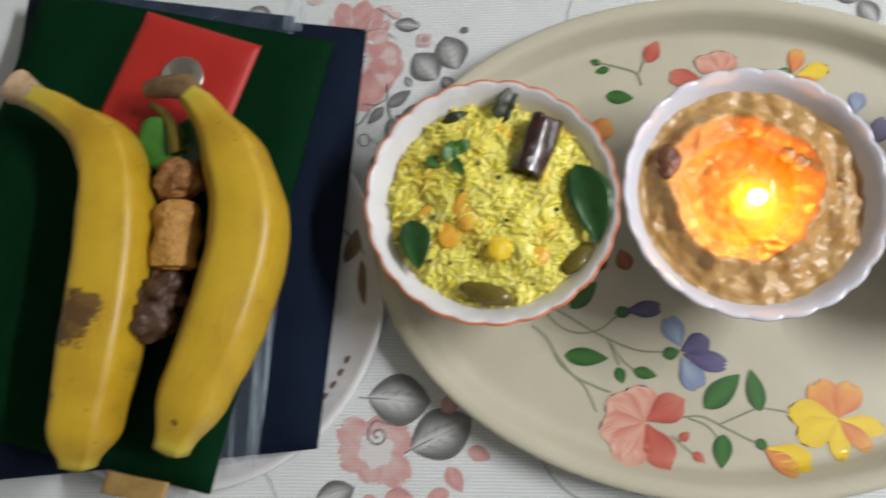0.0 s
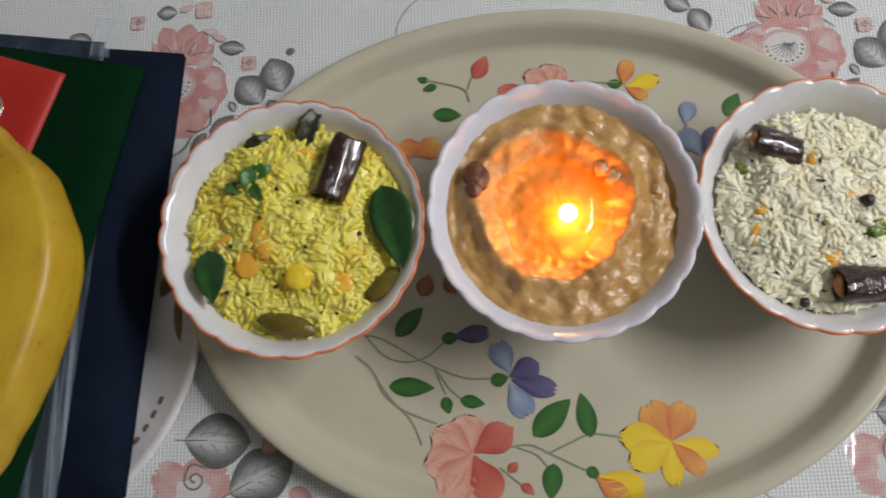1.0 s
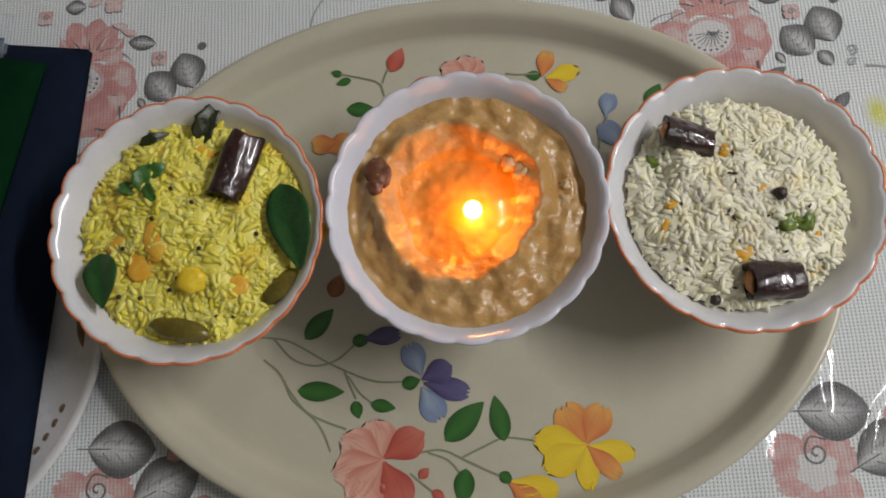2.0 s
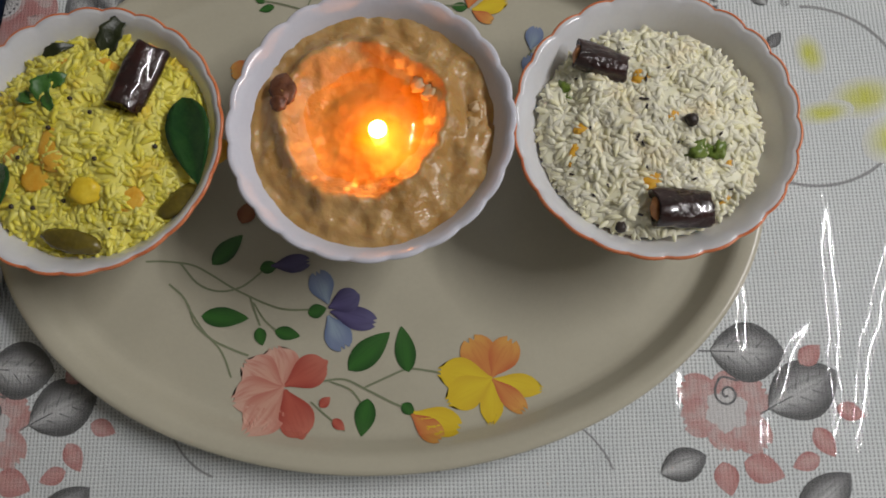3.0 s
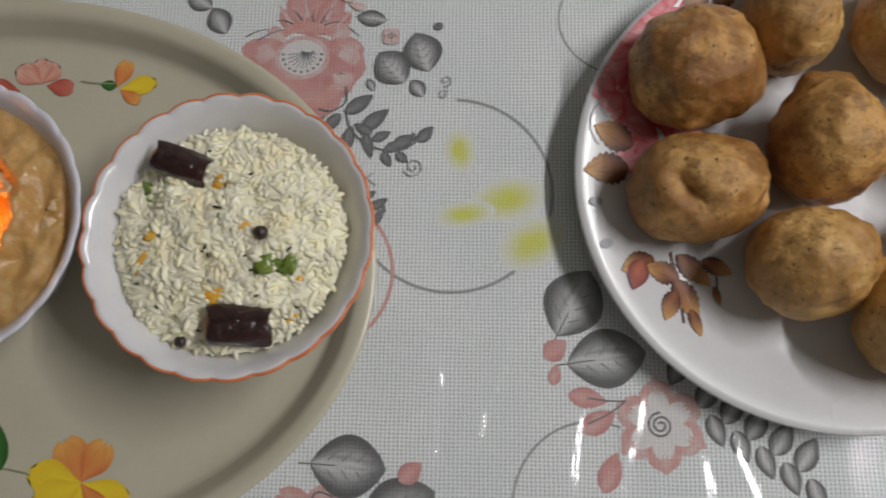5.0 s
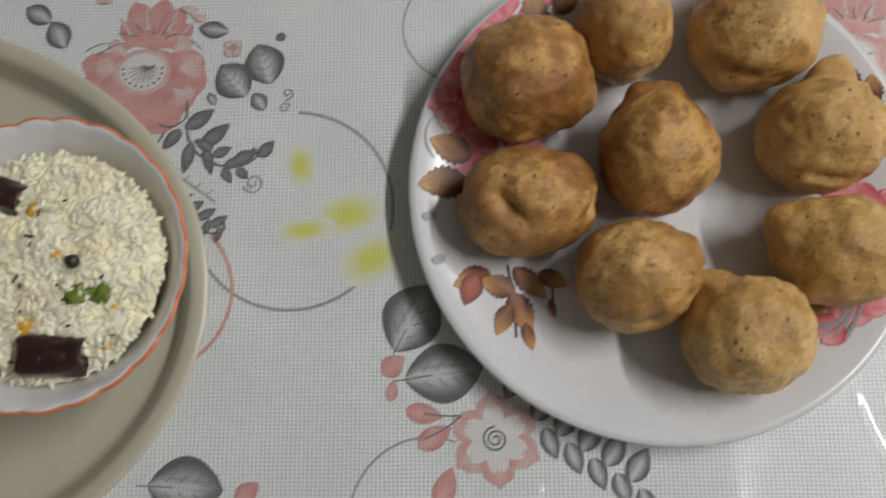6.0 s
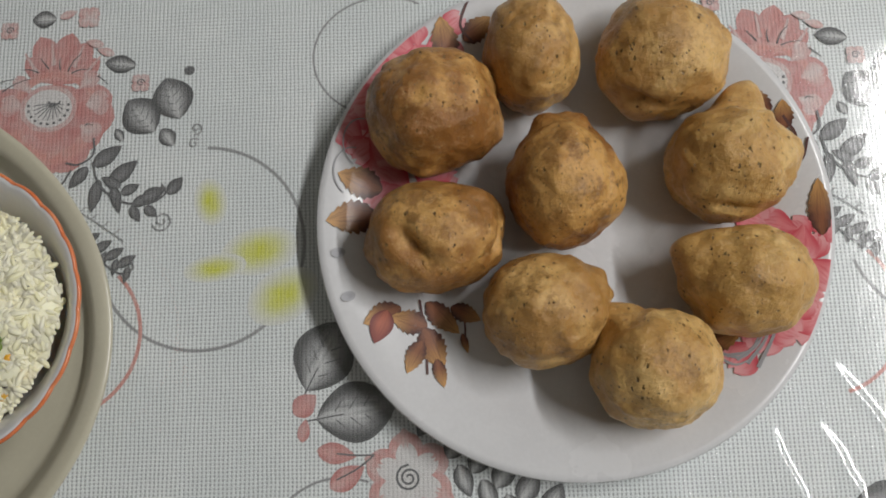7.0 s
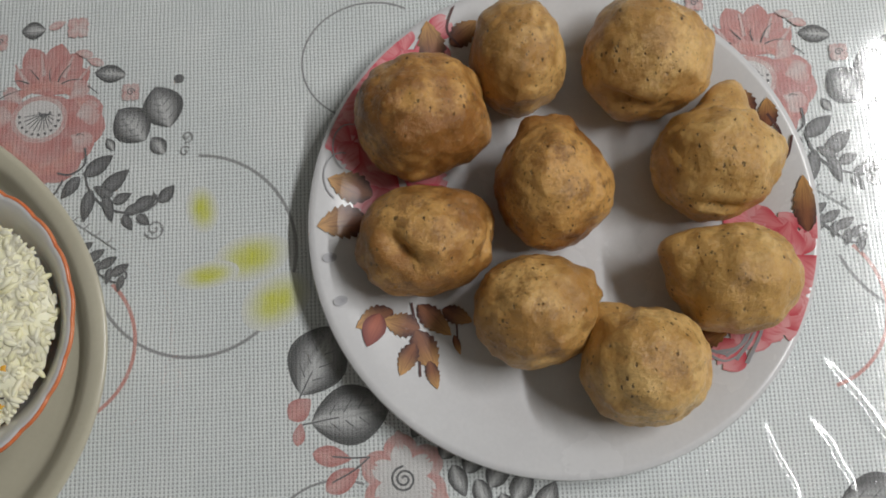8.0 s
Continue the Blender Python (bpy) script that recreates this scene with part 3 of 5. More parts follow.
def big_flower(x, y):
    """The large pink flower with its grey leaves, square blossoms and berry twigs."""
    pr.layer = 0
    b, k = pr.on("printed_flower", C_PINK)
    for a, l, w in ((140, 0.023, 0.012), (112, 0.029, 0.015), (78, 0.029, 0.015), (54, 0.028, 0.013), (30, 0.025, 0.012)):
        petal(b, x + 0.003, y + 0.013, l, w, a, 0.03, 1, **k)
    for a, l, w in ((168, 0.037, 0.018), (188, 0.035, 0.022), (214, 0.032, 0.026), (14, 0.031, 0.020), (-8, 0.032, 0.024), (-36, 0.030, 0.026), (-72, 0.034, 0.028), (-102, 0.035, 0.028), (-132, 0.030, 0.026)):
        petal(b, x + 0.002, y - 0.002, l, w, a, 0.02, 1, **k)
    disc(b, x + 0.002, y - 0.008, 0.0225, 0.0215, 0, **k)
    b, k = pr.on("printed_shaded_petal", C_ROSE)
    arc(b, x + 0.002, y - 0.003, 0.0225, 0.0215, 18, 168, 0.0048, **k)
    arc(b, x + 0.002, y - 0.008, 0.0190, 0.0190, 190, 330, 0.0065, **k)
    b, k = pr.on("printed_inner_petal", C_PALE)
    for a, l, w in ((172, 0.012, 0.012), (8, 0.012, 0.014), (-32, 0.012, 0.012), (42, 0.013, 0.009), (140, 0.012, 0.008)):
        c, s = math.cos(radians(a)), math.sin(radians(a))
        petal(b, x + 0.002 + 0.0165 * c, y - 0.001 + 0.0165 * s, l, w, a, 0.08, 2, **k)
    for a in (98, 66, 126, 45):
        c, s = math.cos(radians(a)), math.sin(radians(a))
        stroke(b, [(x + 0.003 + 0.020 * c, y + 0.004 + 0.020 * s), (x + 0.003 + 0.031 * c, y + 0.006 + 0.031 * s)], 0.0030, taper=0.7, **k)
    b, k = pr.on("printed_heart", C_PALE)
    disc(b, x - 0.001, y, 0.0150, 0.0130, 0, **k)
    b, k = pr.on("printed_middle", C_WHITE)
    disc(b, x - 0.001, y, 0.0125, 0.0105, 0, **k)
    b, k = pr.on("printed_stamens", C_DARK)
    for i in range(11):
        a = radians(175 + i * 19)
        disc(b, x - 0.001 + 0.0105 * math.cos(a), y + 0.001 + 0.0095 * math.sin(a), 0.0008, 0.0008, **k)
        stroke(b, [(x + 0.0015, y + 0.003), (x + 0.008 * math.cos(a) - 0.001, y + 0.001 + 0.0075 * math.sin(a))], 0.0005, **k)
    arc(b, x + 0.002, y + 0.004, 0.003, 0.002, 180, 360, 0.001, **k)
    for x1, y1, x2, y2 in ((-0.033, 0.012, -0.020, 0.017), (-0.026, 0.010, -0.011, 0.017), (0.008, 0.020, 0.015, 0.030), (0.010, 0.019, 0.021, 0.021),
                           (-0.002, 0.022, -0.007, 0.028), (-0.007, 0.020, -0.016, 0.022), (0.024, 0.017, 0.030, 0.012), (0.004, 0.021, 0.004, 0.028), (0.019, -0.010, 0.023, -0.010)):
        stroke(b, [(x + x1, y + y1), (x + (x1 + x2) / 2 - 0.0006, y + (y1 + y2) / 2 + 0.0008), (x + x2, y + y2)], 0.0008, taper=0.6, **k)
    b, k = pr.on("printed_leaf", C_LEAF)
    for dx, dy, l, w, a in ((0.064, 0.003, 0.024, 0.022, 110), (0.048, -0.006, 0.023, 0.021, 130), (0.062, -0.018, 0.0115, 0.009, 125),
                            (0.036, 0.023, 0.017, 0.010, 172), (-0.006, 0.050, 0.013, 0.010, 180), (0.037, -0.016, 0.008, 0.005, 120),
                            (-0.060, 0.034, 0.017, 0.012, 150), (-0.048, 0.022, 0.018, 0.014, 120)):
        leaf(b, x + dx, y + dy, l, w, a, full=1.0, plump=0.76, **k)
    b, k = pr.on("printed_vein", C_DARK)
    for dx, dy, l, a in ((0.064, 0.003, 0.024, 110), (0.048, -0.006, 0.023, 130), (0.036, 0.023, 0.015, 172)):
        ca, sa = math.cos(radians(a)), math.sin(radians(a))
        for i in range(4):
            t = l * (-0.30 + 0.17 * i)
            for side in (1, -1):
                px, py = t + 0.13 * l, side * 0.24 * l
                stroke(b, [(x + dx + t * ca - side * 0.0006 * sa, y + dy + t * sa + side * 0.0006 * ca), (x + dx + px * ca - py * sa, y + dy + px * sa + py * ca)], 0.0005, taper=0.5, **k)
    b, k = pr.on("printed_twig_leaf", C_TWIG)
    for dx, dy, l, w, a in ((0.0315, -0.027, 0.017, 0.0075, 35), (0.040, -0.036, 0.018, 0.0075, 40), (0.017, -0.038, 0.014, 0.006, 230),
                            (0.026, -0.048, 0.017, 0.006, 258), (0.037, -0.050, 0.015, 0.005, 285), (0.044, -0.045, 0.010, 0.005, 25),
                            (0.050, -0.051, 0.010, 0.005, 30), (0.056, -0.048, 0.013, 0.0065, 25), (0.047, -0.058, 0.009, 0.0045, 300),
                            (0.055, -0.057, 0.008, 0.0045, 320), (0.067, -0.044, 0.011, 0.006, 50), (0.034, -0.041, 0.011, 0.005, 150)):
        leaf(b, x + dx, y + dy, l * 1.05, w * 1.15, a, **k)
    for i in range(5):
        leaf(b, x + 0.019 + 0.0062 * i, y - 0.066 - 0.0040 * i, 0.011, 0.0052, 30, **k)
        leaf(b, x + 0.020 + 0.0060 * i, y - 0.073 - 0.0040 * i, 0.009, 0.004, 255, **k)
    b, k = pr.on("printed_stem", C_DARK)
    stroke(b, [(x + 0.024, y - 0.030), (x + 0.028, y - 0.042), (x + 0.039, y - 0.051), (x + 0.053, y - 0.053), (x + 0.062, y - 0.048), (x + 0.060, y - 0.043)], 0.0011, **k)
    stroke(b, [(x + 0.024, y - 0.017), (x + 0.024, y - 0.026), (x + 0.017, y - 0.031), (x + 0.010, y - 0.030)], 0.0010, **k)
    stroke(b, [(x + 0.013, y - 0.034), (x + 0.008, y - 0.042), (x - 0.002, y - 0.048)], 0.0011, **k)
    stroke(b, [(x + 0.017, y - 0.067), (x + 0.028, y - 0.079), (x + 0.040, y - 0.088), (x + 0.047, y - 0.086), (x + 0.045, y - 0.080)], 0.0010, **k)
    disc(b, x + 0.0725, y + 0.018, 0.0027, 0.0024, **k)
    arc(b, x + 0.010, y - 0.054, 0.0032, 0.0040, 0, 360, 0.0008, **k)
    b, k = pr.on("printed_fine_stem", C_RING)
    stroke(b, [(x + 0.014, y - 0.053), (x + 0.028, y - 0.062), (x + 0.042, y - 0.072)], 0.0006, **k)
    for i in range(4):
        stroke(b, [(x + 0.019 + 0.006 * i, y - 0.056 - 0.004 * i), (x + 0.022 + 0.006 * i, y - 0.0535 - 0.004 * i)], 0.0006, **k)
    spiral(b, x + 0.061, y - 0.062, 0.0055, 1.6, 200, 0.0007, **k)
    spiral(b, x + 0.077, y - 0.014, 0.0035, 1.3, 250, 0.0007, **k)
    spiral(b, x + 0.076, y - 0.022, 0.0030, 1.2, 30, 0.0006, **k)
    b, k = pr.on("printed_blossom", C_PALE)
    for cx, cy, r in ((0.047, 0.012, 0.0058), (-0.024, 0.044, 0.0058), (0.018, 0.050, 0.0070)):
        for i in range(4):
            petal(b, x + cx, y + cy, r, r * 0.95, 45 + 90 * i, 0.1, 1, **k)
    for dx, dy, a in ((0.028, 0.030, 160), (0.007, 0.052, 20), (0.022, 0.035, 165)):
        leaf(b, x + dx, y + dy, 0.010, 0.0045, a, **k)
    b, k = pr.on("printed_curl", C_DARK)
    spiral(b, x + 0.047, y + 0.012, 0.0022, 1.4, 0, 0.0006, **k)
    spiral(b, x - 0.024, y + 0.044, 0.0022, 1.4, 0, 0.0006, **k)


def leaf_pair(x, y, flip, spread, second):
    """Two large grey leaves with pink petals beside them."""
    b, k = pr.on("printed_leaf", C_LEAF)
    leaf(b, x, y, 0.037, 0.030, 5 + flip, full=1.0, plump=0.76, **k)
    c, s = math.cos(radians(spread)), math.sin(radians(spread))
    leaf(b, x + 0.031 * c, y + 0.031 * s, 0.039, 0.029, second, full=1.0, plump=0.76, **k)
    b, k = pr.on("printed_vein", C_DARK)
    for cx, cy, a in ((x, y, 5 + flip), (x + 0.031 * c, y + 0.031 * s, second)):
        ca, sa = math.cos(radians(a)), math.sin(radians(a))
        for i in range(4):
            t = -0.010 + 0.007 * i
            for side in (1, -1):
                px, py = t + 0.005, side * 0.0075
                stroke(b, [(cx + t * ca - side * 0.002 * sa, cy + t * sa + side * 0.002 * ca), (cx + px * ca - py * sa, cy + px * sa + py * ca)], 0.0006, taper=0.5, **k)
        stroke(b, [(cx - 0.024 * ca, cy - 0.024 * sa), (cx - 0.006 * ca, cy - 0.006 * sa)], 0.0007, **k)


C_WHITE = print_material("cloth_print_white", (0.72, 0.71, 0.70), (0.70, 0.68, 0.67), (0.72, 0.70, 0.69), True)


def repeat(x):
    """One repeat of the printed pattern along the cloth."""
    big_flower(x, 0.162)
    pr.layer = 0
    # leaf pair with a small scalloped blossom
    b, k = pr.on("printed_blossom", C_STAR)
    for i in range(6):
        petal(b, x + 0.021, -0.078, 0.019 + 0.003 * (i * 5 % 3), 0.019, 74 + 60 * i + 12 * (i % 2), 0.06, 2, **k)
    b, k = pr.on("printed_petal", C_PINK)
    for dx, dy, l, w, a in ((0.066, -0.094, 0.016, 0.010, -60), (0.036, -0.106, 0.020, 0.014, -20), (0.018, -0.110, 0.016, 0.012, -80), (0.056, -0.103, 0.014, 0.009, 200)):
        leaf(b, x + dx, dy, l, w, a, **k)
    b, k = pr.on("printed_middle", C_WHITE)
    for i in range(6):
        petal(b, x + 0.021, -0.078, 0.0110, 0.0085, 80 + 60 * i, 0.06, 1, **k)
    leaf_pair(x + 0.034, -0.050, -8, -38, 27)
    b, k = pr.on("printed_petal", C_PINK)
    for dx, dy, l, w, a in ((0.064, -0.052, 0.014, 0.010, 40), (0.080, -0.080, 0.014, 0.009, -20)):
        leaf(b, x + dx, dy, l, w, a, **k)
    b, k = pr.on("printed_curl", C_DARK)
    spiral(b, x + 0.022, -0.070, 0.0062, 1.4, 150, 0.0011, **k)
    stroke(b, [(x + 0.016, -0.068), (x + 0.020, -0.062), (x + 0.028, -0.064)], 0.0010, **k)
    b, k = pr.on("printed_leaf", C_LEAF)
    leaf(b, x - 0.002, -0.103, 0.024, 0.016, 20, full=1.0, plump=0.76, **k)
    leaf(b, x + 0.062, -0.120, 0.036, 0.020, 40, full=1.0, plump=0.76, **k)
    pr.layer = 0
    # leaf pair with a star blossom
    leaf_pair(x + 0.142, 0.030, 58, -60, 9)
    b, k = pr.on("printed_petal", C_PINK)
    for dx, dy, l, w, a in ((0.133, 0.007, 0.014, 0.011, 40), (0.1325, -0.005, 0.011, 0.006, 80), (0.148, -0.016, 0.019, 0.010, -10), (0.153, -0.027, 0.019, 0.011, 30),
                            (0.158, -0.050, 0.020, 0.011, 70)):
        leaf(b, x + dx, dy, l, w, a, **k)
    b, k = pr.on("printed_blossom", C_STAR)
    for i in range(6):
        petal(b, x + 0.182, -0.028, 0.0225, 0.0165, 95 + 60 * i, 0.06, 1, **k)
    b, k = pr.on("printed_middle", C_WHITE)
    for i in range(6):
        petal(b, x + 0.182, -0.028, 0.0155, 0.0105, 95 + 60 * i, 0.10, 2, **k)
    b, k = pr.on("printed_curl", C_DARK)
    spiral(b, x + 0.182, -0.028, 0.0062, 2.2, 90, 0.0011, **k)
    for dy in (0.0, -0.006):
        stroke(b, [(x + 0.148, -0.016 + 2 * dy), (x + 0.158, -0.017 + dy), (x + 0.166, -0.017)], 0.0008, **k)
    b, k = pr.on("printed_leaf", C_LEAF)
    for i in range(5):
        leaf(b, x + 0.205 + 0.011 * i, -0.012 - 0.007 * i, 0.018, 0.011, 60, **k)
        leaf(b, x + 0.208 + 0.011 * i, -0.030 - 0.007 * i, 0.016, 0.009, -70, **k)
    leaf(b, x + 0.191, -0.002, 0.017, 0.011, -120, **k)
    pr.layer = 0
    # rings and faded yellow spots
    b, k = pr.on("printed_ring", C_RING)
    arc(b, x + 0.081, 0.086, 0.0515, 0.0515, -160, 88, 0.0017, **k)
    arc(b, x + 0.174, 0.184, 0.037, 0.033, 60, 300, 0.0011, **k)
    arc(b, x + 0.150, -0.067, 0.038, 0.040, 70, 250, 0.0012, **k)
    arc(b, x - 0.078, -0.120, 0.045, 0.045, 20, 160, 0.0010, **k)
    b, k = pr.on("printed_rose_arc", C_ROSE)
    arc(b, x + 0.012, 0.044, 0.040, 0.040, -75, 46, 0.0019, **k)
    b, k = pr.on("printed_yellow_spot", C_YELLOW)
    disc(b, x + 0.085, 0.109, 0.0085, 0.0125, 10, **k)
    disc(b, x + 0.110, 0.083, 0.020, 0.012, 12, **k)
    disc(b, x + 0.088, 0.075, 0.016, 0.0070, 8, **k)
    disc(b, x + 0.122, 0.060, 0.019, 0.013, 30, **k)



for i in range(-1, 2):
    repeat(0.246 + 0.3685 * i)
pr.done()

# ---- oval tray ----
TX, TY, TA = 0.0950, 0.0415, -1.2
TRAY_A, TRAY_B = 0.1975, 0.1462
tray = thing("serving_tray", "cream oval melamine serving tray printed with flowers", "tray", at=(TX, TY, ON))
tray.rotation_euler = (0, 0, radians(TA))
FLOOR_Z = 0.0032


def oval(bm, rings, n=128):
    """A dish from (inset, z) pairs, measured in from its oval outline."""
    made = []
    for inset, z in rings:
        made.append([bm.verts.new(((TRAY_A - inset) * math.cos(2 * math.pi * i / n), (TRAY_B - inset) * math.sin(2 * math.pi * i / n), z)) for i in range(n)])
    for a, b in zip(made, made[1:]):
        for i in range(n):
            bm.faces.new((a[i], a[(i + 1) % n], b[(i + 1) % n], b[i]))
    bm.faces.new(made[0])
    bm.faces.new(made[-1])


bm = bmesh.new()
TRAY_TOP = [(0.003, 0.0178), (0.0075, 0.0170), (0.0095, 0.0158), (0.0115, 0.0134), (0.0155, 0.0070), (0.0175, 0.0046), (0.0205, FLOOR_Z + 0.0003), (0.025, FLOOR_Z), (0.09, FLOOR_Z)]
oval(bm, [(0.030, 0.0), (0.021, 0.0004), (0.018, 0.003), (0.0105, 0.0125), (0.0075, 0.0148), (0.002, 0.0150), (0.0003, 0.0156), (0.0, 0.0165), (0.0006, 0.0176)] + TRAY_TOP)
part("dish", bm, TRAY, tray)


def tray_z(x, y):
    """Height of the tray's upper face."""
    r = math.hypot(x / TRAY_A, y / TRAY_B)
    inset = (1 - r) * (TRAY_A * TRAY_B / max(1e-6, math.hypot(TRAY_B * x, TRAY_A * y) / max(1e-6, math.hypot(x, y))))
    for (a, za), (b2, zb) in zip(TRAY_TOP, TRAY_TOP[1:]):
        if a <= inset <= b2:
            return za + (zb - za) * (inset - a) / (b2 - a)
    return FLOOR_Z


tp = Prints(tray, 0.0003, tray_z)


def on_tray(f, name, material, x, y, *rest, **more):
    b, k = tp.on(name, material)
    f(b, x + 0.02 * (x - 0.07) - TX, y - 0.0012 - TY, *rest, **k, **more)


def tray_stem(points, width=0.0011):
    b, k = tp.on("printed_stem", T_STEM)
    stroke(b, [(x + 0.02 * (x - 0.07) - TX, y - 0.0012 - TY) for x, y in points], width, **k)


tray_stem([(-0.022, 0.003), (-0.012, 0.003), (0.002, 0.001), (0.012, -0.004), (0.027, -0.013), (0.048, -0.022), (0.066, -0.023)])
tray_stem([(-0.004, 0.002), (0.006, -0.009), (0.017, -0.013), (0.028, -0.011), (0.036, -0.005), (0.040, -0.001)])
tray_stem([(0.033, -0.016), (0.036, -0.024), (0.039, -0.031)])
tray_stem([(0.035, -0.019), (0.041, -0.028), (0.048, -0.034)], 0.0009)
tray_stem([(-0.009, -0.009), (-0.001, -0.016), (0.005, -0.026), (0.014, -0.037), (0.026, -0.043), (0.034, -0.046)])
tray_stem([(0.002, -0.020), (0.006, -0.030), (0.017, -0.040), (0.022, -0.047), (0.026, -0.057)], 0.0009)
tray_stem([(0.070, -0.059), (0.082, -0.058), (0.093, -0.063), (0.105, -0.069), (0.112, -0.072)])
tray_stem([(0.092, -0.062), (0.103, -0.057), (0.113, -0.053), (0.124, -0.054), (0.134, -0.056)])
tray_stem([(0.075, -0.059), (0.085, -0.063), (0.091, -0.070)], 0.0009)
tray_stem([(0.066, -0.069), (0.073, -0.075), (0.083, -0.083)], 0.0009)
for x, y, l, w, a in ((0.021, -0.0265, 0.025, 0.0105, -3), (0.020, 0.009, 0.022, 0.0105, 46), (0.0395, -0.0365, 0.0095, 0.0065, -75), (0.053, -0.035, 0.0135, 0.007, -12),
                      (0.094, -0.044, 0.028, 0.0135, 43), (0.1115, -0.043, 0.0235, 0.0105, 100), (0.0925, -0.0765, 0.0185, 0.0105, -98), (0.0675, -0.0235, 0.010, 0.0075, 15),
                      (0.1135, -0.0725, 0.008, 0.006, -40), (0.042, -0.0005, 0.010, 0.007, 10),
                      (0.043, 0.1305, 0.017, 0.009, -5), (0.029, 0.1535, 0.007, 0.0045, 160), (0.033, 0.148, 0.009, 0.005, 195), (0.139, 0.146, 0.009, 0.006, 170), (0.204, 0.130, 0.016, 0.010, 60)):
    on_tray(leaf, "printed_leaf", T_LEAF, x, y, l, w, a)
for a, l, w in ((120, 0.022, 0.018), (62, 0.021, 0.0155)):
    on_tray(petal, "printed_orange_petal", T_ORANGE, 0.154, -0.057, l, w, a, 0.07, 2)
for a, l, w in ((172, 0.027, 0.017), (207, 0.025, 0.017), (268, 0.022, 0.0115), (-12, 0.025, 0.0115)):
    on_tray(petal, "printed_yellow_petal", T_YELLOW, 0.154, -0.058, l, w, a, 0.06, 3)
on_tray(petal, "printed_orange_petal", T_ORANGE, 0.154, -0.058, 0.022, 0.010, -45, 0.07, 2)
for a, l, w in ((105, 0.021, 0.022), (150, 0.024, 0.020), (195, 0.026, 0.020), (235, 0.027, 0.022)):
    on_tray(petal, "printed_pink_petal", T_PINK, 0.052, -0.062, l, w, a, 0.06, 3)
on_tray(petal, "printed_red_petal", T_RED, 0.053, -0.061, 0.024, 0.017, 30, 0.05, 1)
on_tray(petal, "printed_red_petal", T_RED, 0.053, -0.063, 0.026, 0.018, -65, 0.05, 1)
on_tray(leaf, "printed_bud", T_RED, 0.073, -0.069, 0.007, 0.005, 45)
on_tray(leaf, "printed_bud", T_RED, 0.080, -0.080, 0.008, 0.005, -40)
on_tray(petal, "printed_orange_bud", T_YELLOW, 0.116, -0.074, 0.024, 0.014, -18, 0.05, 2)
on_tray(petal, "printed_orange_bud_front", T_ORANGE, 0.115, -0.075, 0.019, 0.011, -38, 0.05, 2)
on_tray(petal, "printed_blue_petal", T_BLUE, 0.073, -0.020, 0.018, 0.013, 112, 0.08, 2)
on_tray(petal, "printed_blue_petal", T_BLUE, 0.073, -0.026, 0.019, 0.014, -62, 0.08, 2)
on_tray(petal, "printed_purple_petal", T_PURPLE, 0.074, -0.024, 0.024, 0.012, -14, 0.05, 2)
on_tray(petal, "printed_purple_petal", T_PURPLE, 0.073, -0.022, 0.017, 0.013, 22, 0.03, 1)
on_tray(petal, "printed_purple_bud", T_PURPLE, 0.043, 0.0, 0.020, 0.010, 6, 0.06, 2)
# far side of the tray
tray_stem([(0.031, 0.153), (0.043, 0.150), (0.053, 0.146), (0.056, 0.138)], 0.0009)
tray_stem([(0.055, 0.146), (0.057, 0.152), (0.060, 0.157)], 0.0009)
tray_stem([(0.124, 0.148), (0.131, 0.147), (0.142, 0.147)], 0.0009)
tray_stem([(0.178, 0.119), (0.174, 0.112), (0.172, 0.100)], 0.0009)
on_tray(leaf, "printed_bud", T_RED, 0.063, 0.160, 0.016, 0.010, 65)
for a, l, w in ((60, 0.017, 0.013), (100, 0.018, 0.014), (150, 0.022, 0.013)):
    on_tray(petal, "printed_pink_petal", T_PINK, 0.103, 0.1465, l * 0.8, w, a, 0.08, 3)
on_tray(petal, "printed_red_petal", T_RED, 0.092, 0.141, 0.020, 0.012, 172, 0.05, 2)
on_tray(petal, "printed_red_petal", T_RED, 0.106, 0.145, 0.015, 0.010, -5, 0.05, 2)
on_tray(petal, "printed_orange_petal", T_ORANGE, 0.144, 0.145, 0.016, 0.010, 75, 0.08, 2)
on_tray(petal, "printed_yellow_petal", T_YELLOW, 0.146, 0.144, 0.020, 0.011, 12, 0.08, 3)
on_tray(petal, "printed_orange_petal", T_ORANGE, 0.146, 0.143, 0.013, 0.007, -30, 0.08, 2)
on_tray(petal, "printed_blue_petal", T_BLUE, 0.177, 0.119, 0.014, 0.010, 75, 0.06, 2)
on_tray(petal, "printed_blue_petal", T_BLUE, 0.184, 0.100, 0.018, 0.013, 120, 0.06, 2)
on_tray(petal, "printed_purple_petal", T_PURPLE, 0.186, 0.100, 0.018, 0.013, 60, 0.06, 2)
on_tray(petal, "printed_orange_petal", T_ORANGE, 0.024, 0.106, 0.016, 0.014, 25, 0.06, 2)
on_tray(petal, "printed_orange_petal", T_ORANGE, 0.029, 0.112, 0.014, 0.012, 190, 0.06, 2)
on_tray(leaf, "printed_brown_petal", T_BROWN, 0.029, 0.029, 0.013, 0.010, 70)
on_tray(leaf, "printed_brown_petal", T_BROWN, 0.043, 0.030, 0.013, 0.010, 110)
tp.done()

# ---- bowls ----
BOWL_Z = ON + FLOOR_Z + 0.0005
LOBES = 24


